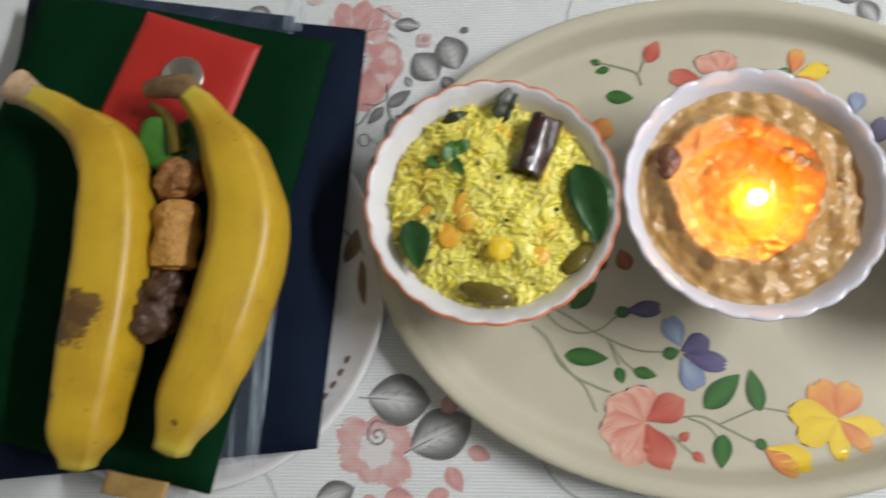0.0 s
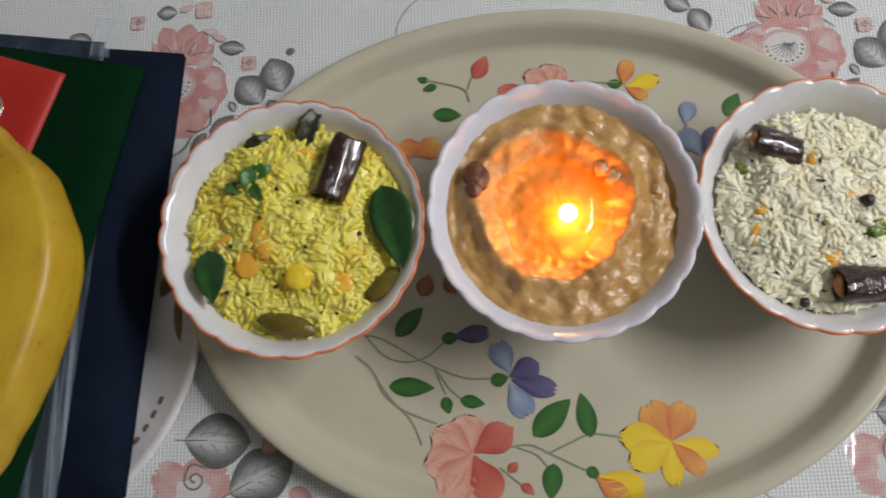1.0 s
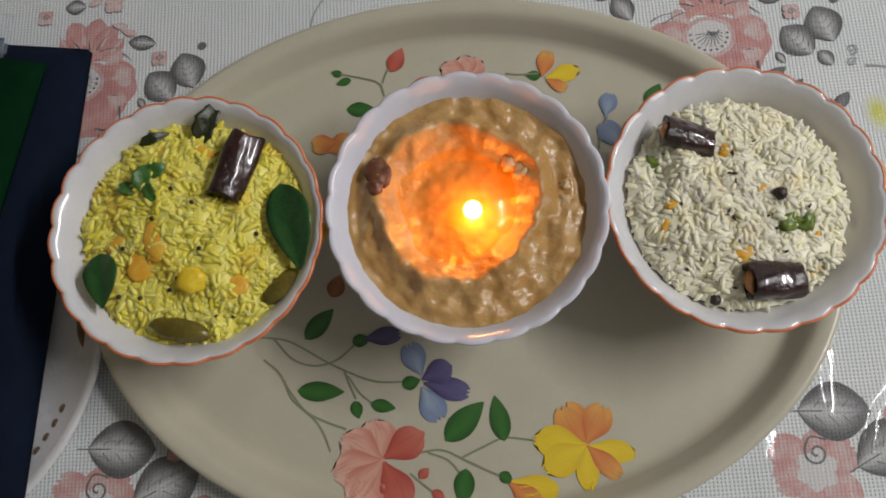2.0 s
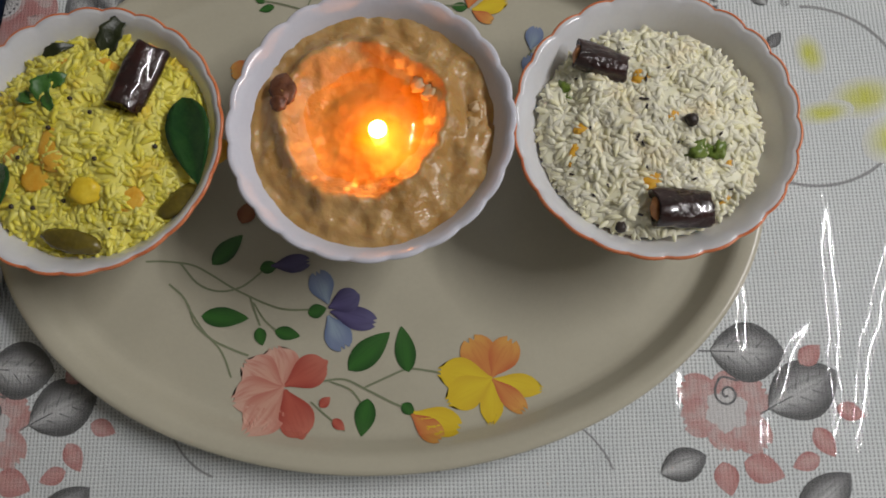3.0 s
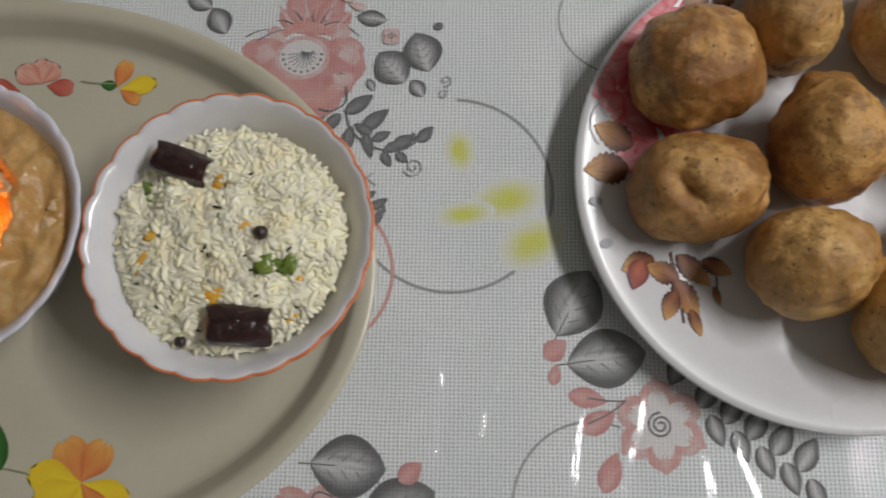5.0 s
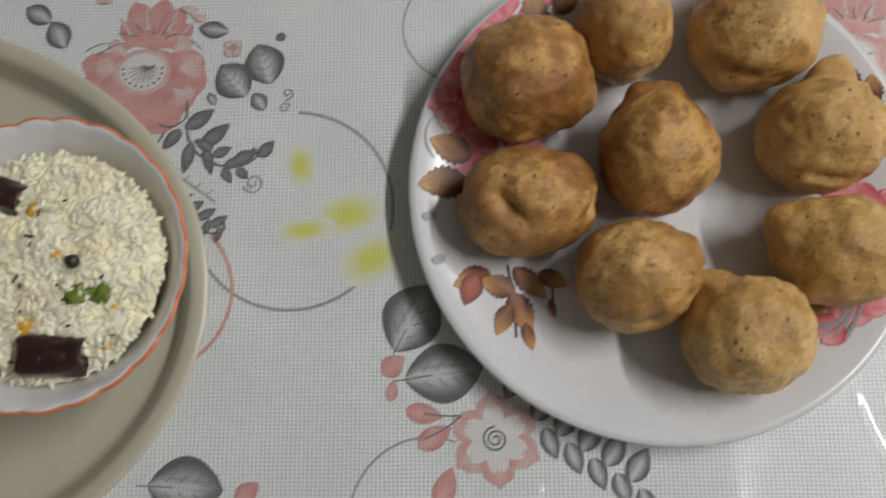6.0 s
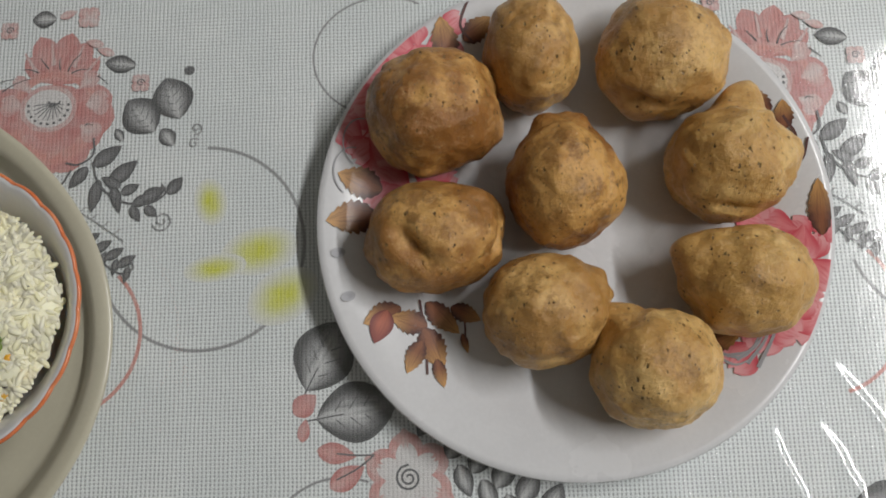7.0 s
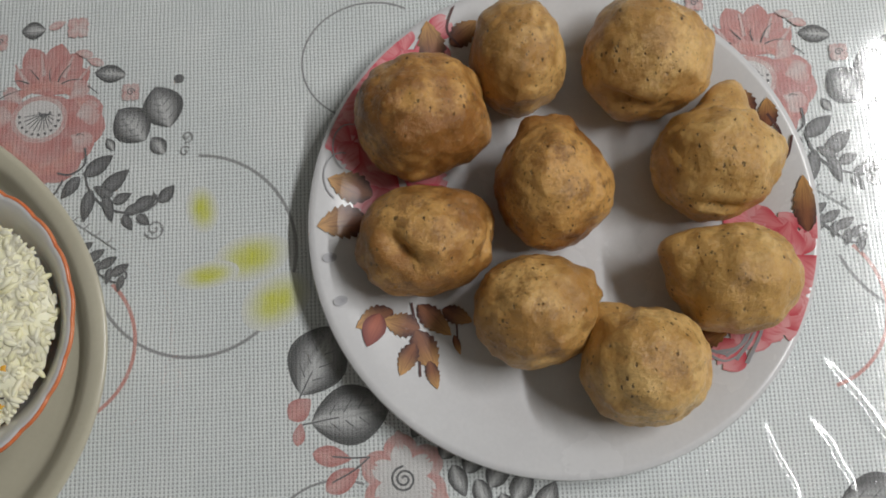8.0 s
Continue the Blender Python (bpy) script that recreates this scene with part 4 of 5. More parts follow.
def bowl(x, y, r, turn, material, orange, label, rim_z=0.061):
    ob = thing("bowl", label, "bowl", "bowls on the tray", at=(x, y, BOWL_Z))
    ob.rotation_euler = (0, 0, radians(turn))
    h = rim_z - BOWL_Z
    outer = [(0.030, 0.0), (0.033, 0.0005), (0.034, 0.004), (0.040, 0.010), (0.047, 0.020), (0.0535, 0.033), (r - 0.0088, h - 0.013), (r - 0.0030, h - 0.0045), (r, h - 0.0008)]
    inner = [(r - 0.0008, h), (r - 0.0028, h - 0.0008), (r - 0.0062, h - 0.005), (r - 0.0118, h - 0.0130), (0.0498, 0.033), (0.0435, 0.020), (0.034, 0.010), (0.020, 0.006)]
    prof = outer + inner

    def reach(t, k):
        depth = {6: 0.3, 7: 0.8, 8: 1.0, 9: 1.0, 10: 1.0, 11: 0.8, 12: 0.4}.get(k, 0.0)
        wave = abs(math.cos(LOBES * t / 2)) ** 0.8
        return 1 + depth * 0.017 * (wave - 0.6), depth * 0.0012 * (wave - 0.5)

    bm = bmesh.new()
    lathe(bm, prof, LOBES * 10, reach)
    part("body", bm, material, ob)
    if orange:
        bm = bmesh.new()
        lathe(bm, [(r - 0.0002, h - 0.0021), (r + 0.0004, h - 0.0011), (r + 0.0003, h - 0.0002), (r - 0.0005, h + 0.0003), (r - 0.0009, h + 0.0001)], LOBES * 10, lambda t, k: reach(t, 8), cap=False)
        part("rim_line", bm, RIM_ORANGE, ob, "thin painted orange rim line")
    return ob


YX, YY, DX, DY, WX, WY = -0.0340, 0.0522, 0.1007, 0.0542, 0.2312, 0.0505
bowl(YX, YY, 0.0660, 4, CHINA, True, "scalloped white glass bowl with orange rim, holding yellow rice")
bowl(DX, DY, 0.0668, 0, CHINA_BLUE, False, "scalloped bluish white glass bowl holding sweet paste and flame", 0.0620)
bowl(WX, WY, 0.0645, 7, CHINA, True, "scalloped white glass bowl with orange rim, holding white rice", 0.0575)


def mound(cx, cy, r, z, dome, seed):
    """The height of heaped food over a bowl."""
    def top(x, y):
        d = math.hypot(x - cx, y - cy) / r
        return z + dome * (1 - d * d) + 0.0010 * noise.noise(Vector((x * 190, y * 190, seed))) + 0.0036 * noise.noise(Vector((x * 80, y * 80, seed))) + 0.0024 * noise.noise(Vector((x * 28, y * 28, seed)))
    return top


def heap(bm, cx, cy, r, top, low, n=72, rings=30):
    """The closed body of the food below its top."""
    made = []
    for k in range(rings + 1):
        d = r * k / rings
        made.append([bm.verts.new((cx + d * math.cos(2 * math.pi * i / n), cy + d * math.sin(2 * math.pi * i / n),
                                   top(cx + d * math.cos(2 * math.pi * i / n), cy + d * math.sin(2 * math.pi * i / n)))) for i in range(n)] if k else
                    [bm.verts.new((cx, cy, top(cx, cy)))])
    for i in range(n):
        bm.faces.new((made[0][0], made[1][i], made[1][(i + 1) % n]))
    for a, b in zip(made[1:], made[2:]):
        for i in range(n):
            bm.faces.new((a[i], a[(i + 1) % n], b[(i + 1) % n], b[i]))
    foot = [bm.verts.new((cx + r * 0.72 * math.cos(2 * math.pi * i / n), cy + r * 0.72 * math.sin(2 * math.pi * i / n), low)) for i in range(n)]
    a = made[-1]
    for i in range(n):
        bm.faces.new((a[i], a[(i + 1) % n], foot[(i + 1) % n], foot[i]))
    bm.faces.new(foot)


def grains(name, cx, cy, r, top, count, length, width, material, seed, parent):
    """Rice grains lying over each other on the heap."""
    rng = np.random.default_rng(seed)
    sides, us = 6, (-0.86, -0.3, 0.35, 0.88)
    unit, faces = [(-1, 0, 0)], []
    for u in us:
        w = math.sqrt(1 - u * u)
        unit += [(u, w * math.cos(2 * math.pi * j / sides), w * math.sin(2 * math.pi * j / sides)) for j in range(sides)]
    unit.append((1, 0, 0))
    last = len(unit) - 1
    for j in range(sides):
        faces.append((0, 1 + (j + 1) % sides, 1 + j))
        for k in range(len(us) - 1):
            a = 1 + k * sides
            faces.append((a + j, a + (j + 1) % sides, a + sides + (j + 1) % sides, a + sides + j))
        a = 1 + (len(us) - 1) * sides
        faces.append((a + j, a + (j + 1) % sides, last))
    unit = np.array(unit)
    verts, polys = [], []
    for i in range(count):
        d, t = r * math.sqrt(rng.random()), rng.random() * 2 * math.pi
        x, y = cx + d * math.cos(t), cy + d * math.sin(t)
        l, w = length * rng.uniform(0.55, 1.15) / 2, width * rng.uniform(0.8, 1.2) / 2
        m = Euler((rng.uniform(0, 6.28), rng.normal(0, 0.20), rng.uniform(0, 6.28))).to_matrix()
        pts = unit * (l, w, w * 0.85)
        pts[:, 1] += 0.18 * w * np.cos(pts[:, 0] / l * 1.5) * 2
        pts = pts @ np.array(m).T + (x, y, top(x, y) + rng.uniform(-0.0009, 0.0005))
        base = len(verts)
        verts += pts.tolist()
        polys += [tuple(base + q for q in f) for f in faces]
    me = bpy.data.meshes.new(name)
    me.from_pydata(verts, [], polys)
    me.polygons.foreach_set("use_smooth", [True] * len(me.polygons))
    me.materials.append(material)
    ob = new(name, me)
    ob.parent = parent
    ob["kind"] = "stuff"
    return ob


def lump(bm, x, y, z, sx, sy, sz, turn=0.0, rough=0.2, seed=0.0, detail=2):
    """An uneven rounded piece."""
    made = bmesh.ops.create_icosphere(bm, subdivisions=detail, radius=1.0)["verts"]
    c, s = math.cos(radians(turn)), math.sin(radians(turn))
    for v in made:
        q = v.co * (1 + rough * noise.noise(v.co * 1.6 + Vector((seed, 3.1, 0))) + 0.5 * rough * noise.noise(v.co * 3.7 + Vector((0, seed, 1.0))))
        px, py = q.x * sx, q.y * sy
        v.co = (x + px * c - py * s, y + px * s + py * c, z + q.z * sz)


def piece(name, label, category, material, x, y, z, sx, sy, sz, turn=0.0, rough=0.25, detail=2, group=""):
    bm = bmesh.new()
    lump(bm, 0, 0, 0, sx, sy, sz, turn, rough, x * 900 + y * 500, detail)
    ob = part(name, bm, material)
    ob.location = (x, y, z)
    return tagged(ob, label, category, group)


def chilli(a, b, z, r, label):
    """A piece of dried chilli: an angular, flattened skin with lengthwise folds, cut open at its ends."""
    a, b = Vector((*a, 0)), Vector((*b, 0))
    mid = (a + b) / 2
    d = b - a
    ax = d.normalized()
    side = Vector((-ax.y, ax.x, 0))
    bm = bmesh.new()
    m, n = 26, 36
    rings = []
    for i in range(m + 1):
        u = i / m - 0.5
        ring = []
        for j in range(n):
            t = 2 * math.pi * j / n
            fold = 1 + 0.10 * math.cos(3 * t + 0.7 + 1.1 * u) + 0.07 * abs(math.cos(2.5 * t + 3 * u)) + 0.05 * noise.noise(Vector((u * 5, math.cos(t) * 1.5, math.sin(t) * 1.5)) + mid * 60)
            rr = r * fold * (1 - 0.9 * abs(u) ** 4)
            along = d.length * u + 0.0016 * noise.noise(Vector((math.cos(t) * 1.4, math.sin(t) * 1.4, 7.0 * round(u + 0.5)))) * (abs(u) * 2) ** 6
            ring.append(bm.verts.new(ax * along + side * (rr * math.cos(t)) + Vector((0, 0, rr * 0.60 * math.sin(t)))))
        rings.append(ring)
    # the ends turn in a little way, so that the skin shows its thickness
    for ring, way in ((rings[0], 1), (rings[-1], -1)):
        c = sum((v.co for v in ring), Vector()) / n
        inner = [bm.verts.new(c + (v.co - c) * 0.78 + ax * way * 0.0012) for v in ring]
        rings = [inner] + rings if way == 1 else rings + [inner]
    for p, q in zip(rings, rings[1:]):
        for j in range(n):
            bm.faces.new((p[j], p[(j + 1) % n], q[(j + 1) % n], q[j]))
    bm.faces.new(rings[0])
    bm.faces.new(rings[-1])
    ob = part("dried_chilli", bm, CHILLI)
    ob.matrix_world = pose(mid.x, mid.y, z, 0, 11)
    bm = bmesh.new()
    lump(bm, 0, 0, 0, 0.0016, r * 0.62, r * 0.36, math.degrees(math.atan2(d.y, d.x)), 0.3, r * 900, 3)
    part("cut_end", bm, CHILLI_END, ob, "orange inside of the cut end").location = -d * 0.48
    return tagged(ob, label, "chilli")


def food_leaf(name, label, material, x, y, z, length, width, angle, curl=0.15, tilt=(0, 0), teeth=0):
    """A real leaf with a folded midrib, a curl and thickness."""
    bm = bmesh.new()
    leaf(bm, 0, 0, length, width, 0, 0.05, teeth=teeth)
    for v in bm.verts:
        v.co.z = abs(v.co.y) * 0.35 + 0.0007 * noise.noise(v.co * 240) - curl * length * (2 * v.co.x / length) ** 2 * 0.25
    got = bmesh.ops.extrude_face_region(bm, geom=bm.faces[:])["geom"]
    for v in got:
        if isinstance(v, bmesh.types.BMVert):
            v.co.z -= 0.0004
    ob = part(name, bm, material)
    ob.matrix_world = pose(x, y, z, tilt[0], tilt[1], angle)
    return tagged(ob, label, "leaf")


# yellow rice and what lies on it
YZ = 0.0500
ytop = mound(YX + 0.001, YY, 0.0545, YZ, 0.0120, 1.0)
rice = thing("yellow_rice", "bright yellow lemon rice heaped in a bowl", "rice", kind="stuff", at=(0, 0, 0))
bm = bmesh.new()
heap(bm, YX + 0.001, YY, 0.0560, lambda x, y: ytop(x, y) + 0.0005, 0.024)
part("heap", bm, YELLOW_RICE, rice)
grains("grains", YX + 0.001, YY, 0.0555, ytop, 2100, 0.0090, 0.0031, YELLOW_RICE, 5, rice)
chilli((-0.004, 0.096), (-0.0165, 0.064), ytop(-0.011, 0.08) + 0.0042, 0.0086, "shiny dark red dried chilli piece on yellow rice")
food_leaf("curry_leaf", "glossy dark green curry leaf on yellow rice", CURRY, 0.0155, 0.0495, ytop(0.0155, 0.0495) + 0.0055, 0.045, 0.022, -77, 0.2, (6, 0))
food_leaf("curry_leaf", "dark green curry leaf against the bowl's side", CURRY, -0.0745, 0.0285, ytop(-0.074, 0.028) + 0.0055, 0.029, 0.017, -80, 0.2, (0, -10))
food_leaf("fried_curry_leaf", "crisp dark fried curry leaf at the bowl's edge", DRY_LEAF, -0.0245, 0.1055, ytop(-0.0245, 0.104) + 0.0050, 0.027, 0.012, 62, 0.3, (15, -8), 4)
food_leaf("fried_curry_leaf", "crisp dark fried curry leaf at the bowl's edge", DRY_LEAF, -0.053, 0.0985, ytop(-0.053, 0.097) + 0.003, 0.018, 0.006, 25, 0.9, (15, 0), 4)
for dx, dy, l, w, a in ((0, 0, 0.014, 0.010, 80), (-0.010, -0.004, 0.012, 0.008, 170), (0.003, -0.009, 0.012, 0.007, -60), (0.006, 0.003, 0.011, 0.008, 20)):
    x, y = -0.0545 + dx, 0.078 + dy
    food_leaf("coriander_leaf", "small green coriander leaf on yellow rice", CORIANDER, x, y, ytop(x, y) + 0.0026, l * 1.15, w, a, 0.8, (12, 0), 4)
piece("lentil_lump", "bright yellow soft lentil lump on yellow rice", "lentil", LENTIL, -0.031, 0.0265, ytop(-0.031, 0.0265) + 0.0012, 0.0075, 0.0068, 0.0035, 0, 0.35, 3)
for x, y, sx, sy, a in ((-0.053, 0.039, 0.010, 0.006, 60), (-0.047, 0.046, 0.009, 0.005, 100), (-0.066, 0.0455, 0.006, 0.004, 30), (-0.049, 0.091, 0.006, 0.003, 10), (-0.029, 0.090, 0.006, 0.003, -20),
                        (0.026, 0.047, 0.0055, 0.004, 40), (-0.060, 0.001, 0.0055, 0.0045, 20), (-0.012, 0.0225, 0.006, 0.0045, 0)):
    piece("tomato_bit", "soft orange cooked tomato bit on yellow rice", "tomato", TOMATO, x, y, ytop(x, y) - 0.0010, sx * 1.3, sy * 1.35, 0.0019, a, 0.18, 3, "tomato bits in yellow rice")
piece("green_chilli", "cooked olive green chilli piece on yellow rice", "chilli", GREEN_CHILLI, -0.0365, 0.0030, ytop(-0.036, 0.003) + 0.0022, 0.0135, 0.0055, 0.0035, -14, 0.25, 3)
piece("green_chilli", "brown cooked chilli piece at the bowl's edge", "chilli", GREEN_CHILLI, 0.0120, 0.0215, ytop(0.012, 0.0215) + 0.0022, 0.0115, 0.0060, 0.0035, 38, 0.25, 3)
for x, y in ((-0.064, 0.043), (-0.026, 0.040), (-0.037, 0.027), (-0.042, 0.022), (-0.056, 0.019), (-0.066, 0.020), (-0.049, 0.056), (-0.020, 0.0085), (-0.0125, 0.0085), (-0.030, 0.063), (-0.041, 0.071), (0.000, 0.0465)):
    piece("mustard_seed", "tiny round black mustard seed on yellow rice", "seed", SEED, x, y, ytop(x, y) + 0.0018, 0.0013, 0.0013, 0.0012, 0, 0.15, 1, "mustard seeds in yellow rice")

# white rice and what lies on it
WZ = 0.0465
wtop = mound(WX - 0.0012, WY - 0.0008, 0.0520, WZ, 0.0115, 7.0)
rice = thing("white_rice", "creamy white spiced rice heaped in a bowl", "rice", kind="stuff")
bm = bmesh.new()
heap(bm, WX - 0.0012, WY - 0.0008, 0.0518, lambda x, y: wtop(x, y) + 0.0008, 0.024)
part("heap", bm, WHITE_RICE, rice)
grains("grains", WX - 0.0012, WY - 0.0008, 0.0510, wtop, 2200, 0.0084, 0.0031, WHITE_RICE, 9, rice)
chilli((0.1965, 0.0845), (0.2205, 0.0775), wtop(0.209, 0.081) + 0.0042, 0.0072, "shiny dark red dried chilli piece on white rice")
chilli((0.2265, 0.0090), (0.2530, 0.0100), wtop(0.239, 0.0095) + 0.0052, 0.0086, "glossy wrinkled black dried chilli piece on white rice")
for x, y, r in ((0.247, 0.050, 0.0033), (0.213, 0.003, 0.0028)):
    piece("peppercorn", "round black peppercorn on white rice", "peppercorn", SEED, x, y, wtop(x, y) + 0.0022, r, r, r * 0.9, 0, 0.2, 2, "peppercorns in white rice")
for x, y, sx, sy, a in ((0.193, 0.068, 0.0032, 0.0052, 10), (0.2475, 0.036, 0.0045, 0.0042, 30), (0.2595, 0.038, 0.0048, 0.0036, 70), (0.2530, 0.0375, 0.0028, 0.0022, 0)):
    piece("green_chilli_bit", "small green chilli bit on white rice", "chilli", PEPPER_GREEN, x, y, wtop(x, y) + 0.0008, sx * 1.1, sy * 1.1, 0.0016, a, 0.9, 3, "green bits in white rice")
for x, y, sx, sy, a in ((0.198, 0.049, 0.0042, 0.003, 30), (0.1945, 0.039, 0.003, 0.007, -20), (0.230, 0.0235, 0.0075, 0.004, 20), (0.199, 0.004, 0.0075, 0.0035, -30), (0.2275, 0.0745, 0.0055, 0.004, 10),
                        (0.263, 0.030, 0.004, 0.0026, 60), (0.2385, 0.053, 0.0035, 0.003, 0), (0.2605, 0.016, 0.005, 0.003, 20), (0.2235, 0.0715, 0.004, 0.003, 50)):
    piece("tomato_bit", "pale orange cooked bit on white rice", "tomato", TOMATO, x, y, wtop(x, y) - 0.0001, sx, sy, 0.0015, a, 0.35, 3, "orange bits in white rice")
rng = random.Random(3)
for i in range(26):
    t, d = rng.uniform(0, 6.28), 0.046 * math.sqrt(rng.random())
    x, y = WX - 0.0012 + d * math.cos(t), WY - 0.0008 + d * math.sin(t)
    piece("cumin_seed", "thin dark cumin seed on white rice", "seed", SEED, x, y, wtop(x, y) + 0.0017, rng.uniform(0.0008, 0.0019), 0.0006, 0.0006, rng.uniform(0, 180), 0.1, 1, "cumin seeds in white rice")

# sweet paste with a well of ghee and a flame
PX, PY, PR, PZ = DX + 0.0004, DY + 0.0004, 0.0592, 0.0530
FX, FY = 0.0965, 0.0575
WELL = 0.0350


def paste_top(x, y):
    d = math.hypot(x - PX, y - PY) / PR
    a = math.atan2(y - FY, x - FX)
    w = math.hypot(x - FX, y - FY) / (WELL * (1 + 0.025 * math.sin(3 * a + 0.8) + 0.025 * math.sin(5 * a) + 0.03 * noise.noise(Vector((2.5 * math.cos(a), 2.5 * math.sin(a), 1.0)))))
    s = min(1.0, max(0.0, (1.08 - w) / 0.52))
    s = s * s * (3 - 2 * s)
    z = PZ + 0.0012 * (1 - d * d) + (0.0030 * noise.noise(Vector((x * 55, y * 55, 2.0))) + 0.0032 * noise.noise(Vector((x * 120, y * 120, 5.0))) + 0.0014 * noise.noise(Vector((x * 280, y * 280, 5.0)))) * (1 - 0.93 * s) * min(1.0, (1 - d) * 9 + 0.25)
    z += 0.0050 * math.exp(-((w - 1.12) / 0.12) ** 2)
    return z - 0.0085 * s


bm = bmesh.new()
heap(bm, PX, PY, PR, paste_top, 0.026, 128, 64)
tagged(part("sweet_paste", bm, PASTE), "lumpy light brown sweet paste with a hollowed middle", "food")
bm = bmesh.new()
lathe(bm, [(0.0240, -0.0060), (0.0325, -0.0020), (0.0325, 0.0), (0.012, 0.0001), (0.004, 0.0001)], 64)
ghee = part("melted_ghee", bm, GHEE)
ghee.visible_shadow = False
ghee.location = (FX, FY, PZ - 0.0036)
tagged(ghee, "shiny pool of melted ghee in the paste hollow", "ghee")
lamp = thing("ghee_lamp", "small burning cotton wick with an orange flame", "flame", at=(0.1035, 0.0525, PZ - 0.0050))
bm = bmesh.new()
tube(bm, [(0, 0, -0.003), (0.0004, 0, 0.003), (0.0002, 0.0003, 0.0056)], [0.0016, 0.0013, 0.0008], 10)
part("wick", bm, WICK, lamp)
bm = bmesh.new()
lathe(bm, [(0.0004, 0.0036), (0.0028, 0.0046), (0.0043, 0.0064), (0.0041, 0.0080), (0.0028, 0.0094), (0.0012, 0.0102), (0.0002, 0.0106)], 20)
part("flame", bm, FLAME, lamp, "bright orange flame")
for x, y, sx, sy in ((0.059, 0.0735, 0.0060, 0.0075), (0.0575, 0.066, 0.004, 0.004)):
    piece("raisin", "dark brown raisin in the sweet paste", "raisin", RAISIN, x, y, paste_top(x, y) - 0.0012, sx, sy, 0.0020, 20, 0.3, 3)
for x, y, s in ((0.1235, 0.0765, 0.0045), (0.129, 0.0705, 0.005), (0.148, 0.055, 0.004), (0.149, 0.063, 0.0035)):
    piece("cashew_bit", "pale cashew bit in the sweet paste", "nut", CASHEW, x, y, paste_top(x, y) - 0.0010, s, s * 0.8, 0.0024, 30, 0.5, 3, "cashew bits in the paste")

# ---- plate of fried dumplings ----
BX, BY, BR = 0.5100, 0.0915, 0.1225


def plate_z(d):
    """Height of the plate's upper face at a distance from its middle."""
    for (r0, z0), (r1, z1) in zip(PLATE_TOP, PLATE_TOP[1:]):
        if r1 <= d <= r0:
            return z1 + (z0 - z1) * (d - r1) / (r0 - r1)
    return PLATE_TOP[-1][1] if d < PLATE_TOP[-1][0] else PLATE_TOP[0][1]


PLATE_TOP = [(BR - 0.0006, 0.0166), (BR - 0.004, 0.0160), (BR - 0.014, 0.0128), (BR - 0.024, 0.0085), (BR - 0.031, 0.0052), (BR - 0.037, 0.0034), (BR - 0.044, 0.0028), (0.02, 0.0028)]
plate = thing("dinner_plate", "white round melamine plate printed with roses and brown leaves", "plate", at=(BX, BY, ON))
bm = bmesh.new()
lathe(bm, [(0.070, 0.0), (0.080, 0.0002), (0.086, 0.001), (BR - 0.024, 0.0058), (BR - 0.014, 0.0102), (BR - 0.003, 0.0138), (BR, 0.0152)] + PLATE_TOP, 128)
part("dish", bm, PLATE, plate)
pp = Prints(plate, 0.00035, lambda x, y: plate_z(math.hypot(x, y)), limit=BR - 0.0022)


def on_plate(f, name, material, angle, d, *rest, **more):
    """A motif at a polar place on the plate."""
    b, k = pp.on(name, material)
    f(b, d * math.cos(radians(angle)), d * math.sin(radians(angle)), *rest, **k, **more)


def rose(angle, d, size, seed):
    r = random.Random(seed)
    for i in range(7):
        on_plate(petal, "printed_rose", P_ROSE, angle + r.uniform(-6, 6), d + r.uniform(-0.006, 0.004), size * r.uniform(0.75, 1.05), size * 0.9, i * 52 + r.uniform(-15, 15), 0.08, 2)


def sprig(angle, d, turn, leaves):
    """Toothed brown leaves along a twig."""
    x, y = d * math.cos(radians(angle)), d * math.sin(radians(angle))
    c, s = math.cos(radians(turn)), math.sin(radians(turn))
    b, k = pp.on("printed_twig", P_DARK)
    reach_of = max(t for t, *_ in leaves)
    stroke(b, [(x, y), (x + c * reach_of * 0.5 - s * 0.001, y + s * reach_of * 0.5 + c * 0.001), (x + c * reach_of, y + s * reach_of)], 0.0010, **k)
    b, k = pp.on("printed_leaf", P_BROWN)
    for t, off, l, w, a in leaves:
        leaf(b, x + c * t - s * off, y + s * t + c * off, l, w, turn + a, teeth=7, **k)


rose(150, 0.104, 0.024, 1)
rose(138, 0.112, 0.021, 2)
rose(161, 0.106, 0.018, 8)
rose(128, 0.114, 0.014, 9)
rose(164, 0.080, 0.024, 3)
rose(-20, 0.103, 0.026, 4)
rose(-32, 0.106, 0.020, 5)
rose(-8, 0.108, 0.018, 6)
rose(8, 0.085, 0.02, 7)
on_plate(leaf, "printed_leaf", P_BROWN, 168, 0.104, 0.022, 0.017, 160, teeth=7)
on_plate(leaf, "printed_leaf", P_BROWN, 178, 0.106, 0.024, 0.018, 190, teeth=7)
on_plate(leaf, "printed_leaf", P_BROWN, 122, 0.110, 0.022, 0.015, 100, teeth=6)
on_plate(leaf, "printed_leaf", P_BROWN, 113, 0.107, 0.018, 0.012, 40, teeth=6)
sprig(206, 0.083, -85, ((0.006, -0.018, 0.019, 0.013, -70), (0.010, -0.006, 0.018, 0.013, -110), (0.010, 0.010, 0.022, 0.012, 40), (0.024, 0.004, 0.022, 0.014, 20), (0.027, -0.005, 0.017, 0.010, -30), (0.036, 0.006, 0.014, 0.007, 10)))
on_plate(leaf, "printed_bud", P_BUD, 208, 0.105, 0.017, 0.011, -110)
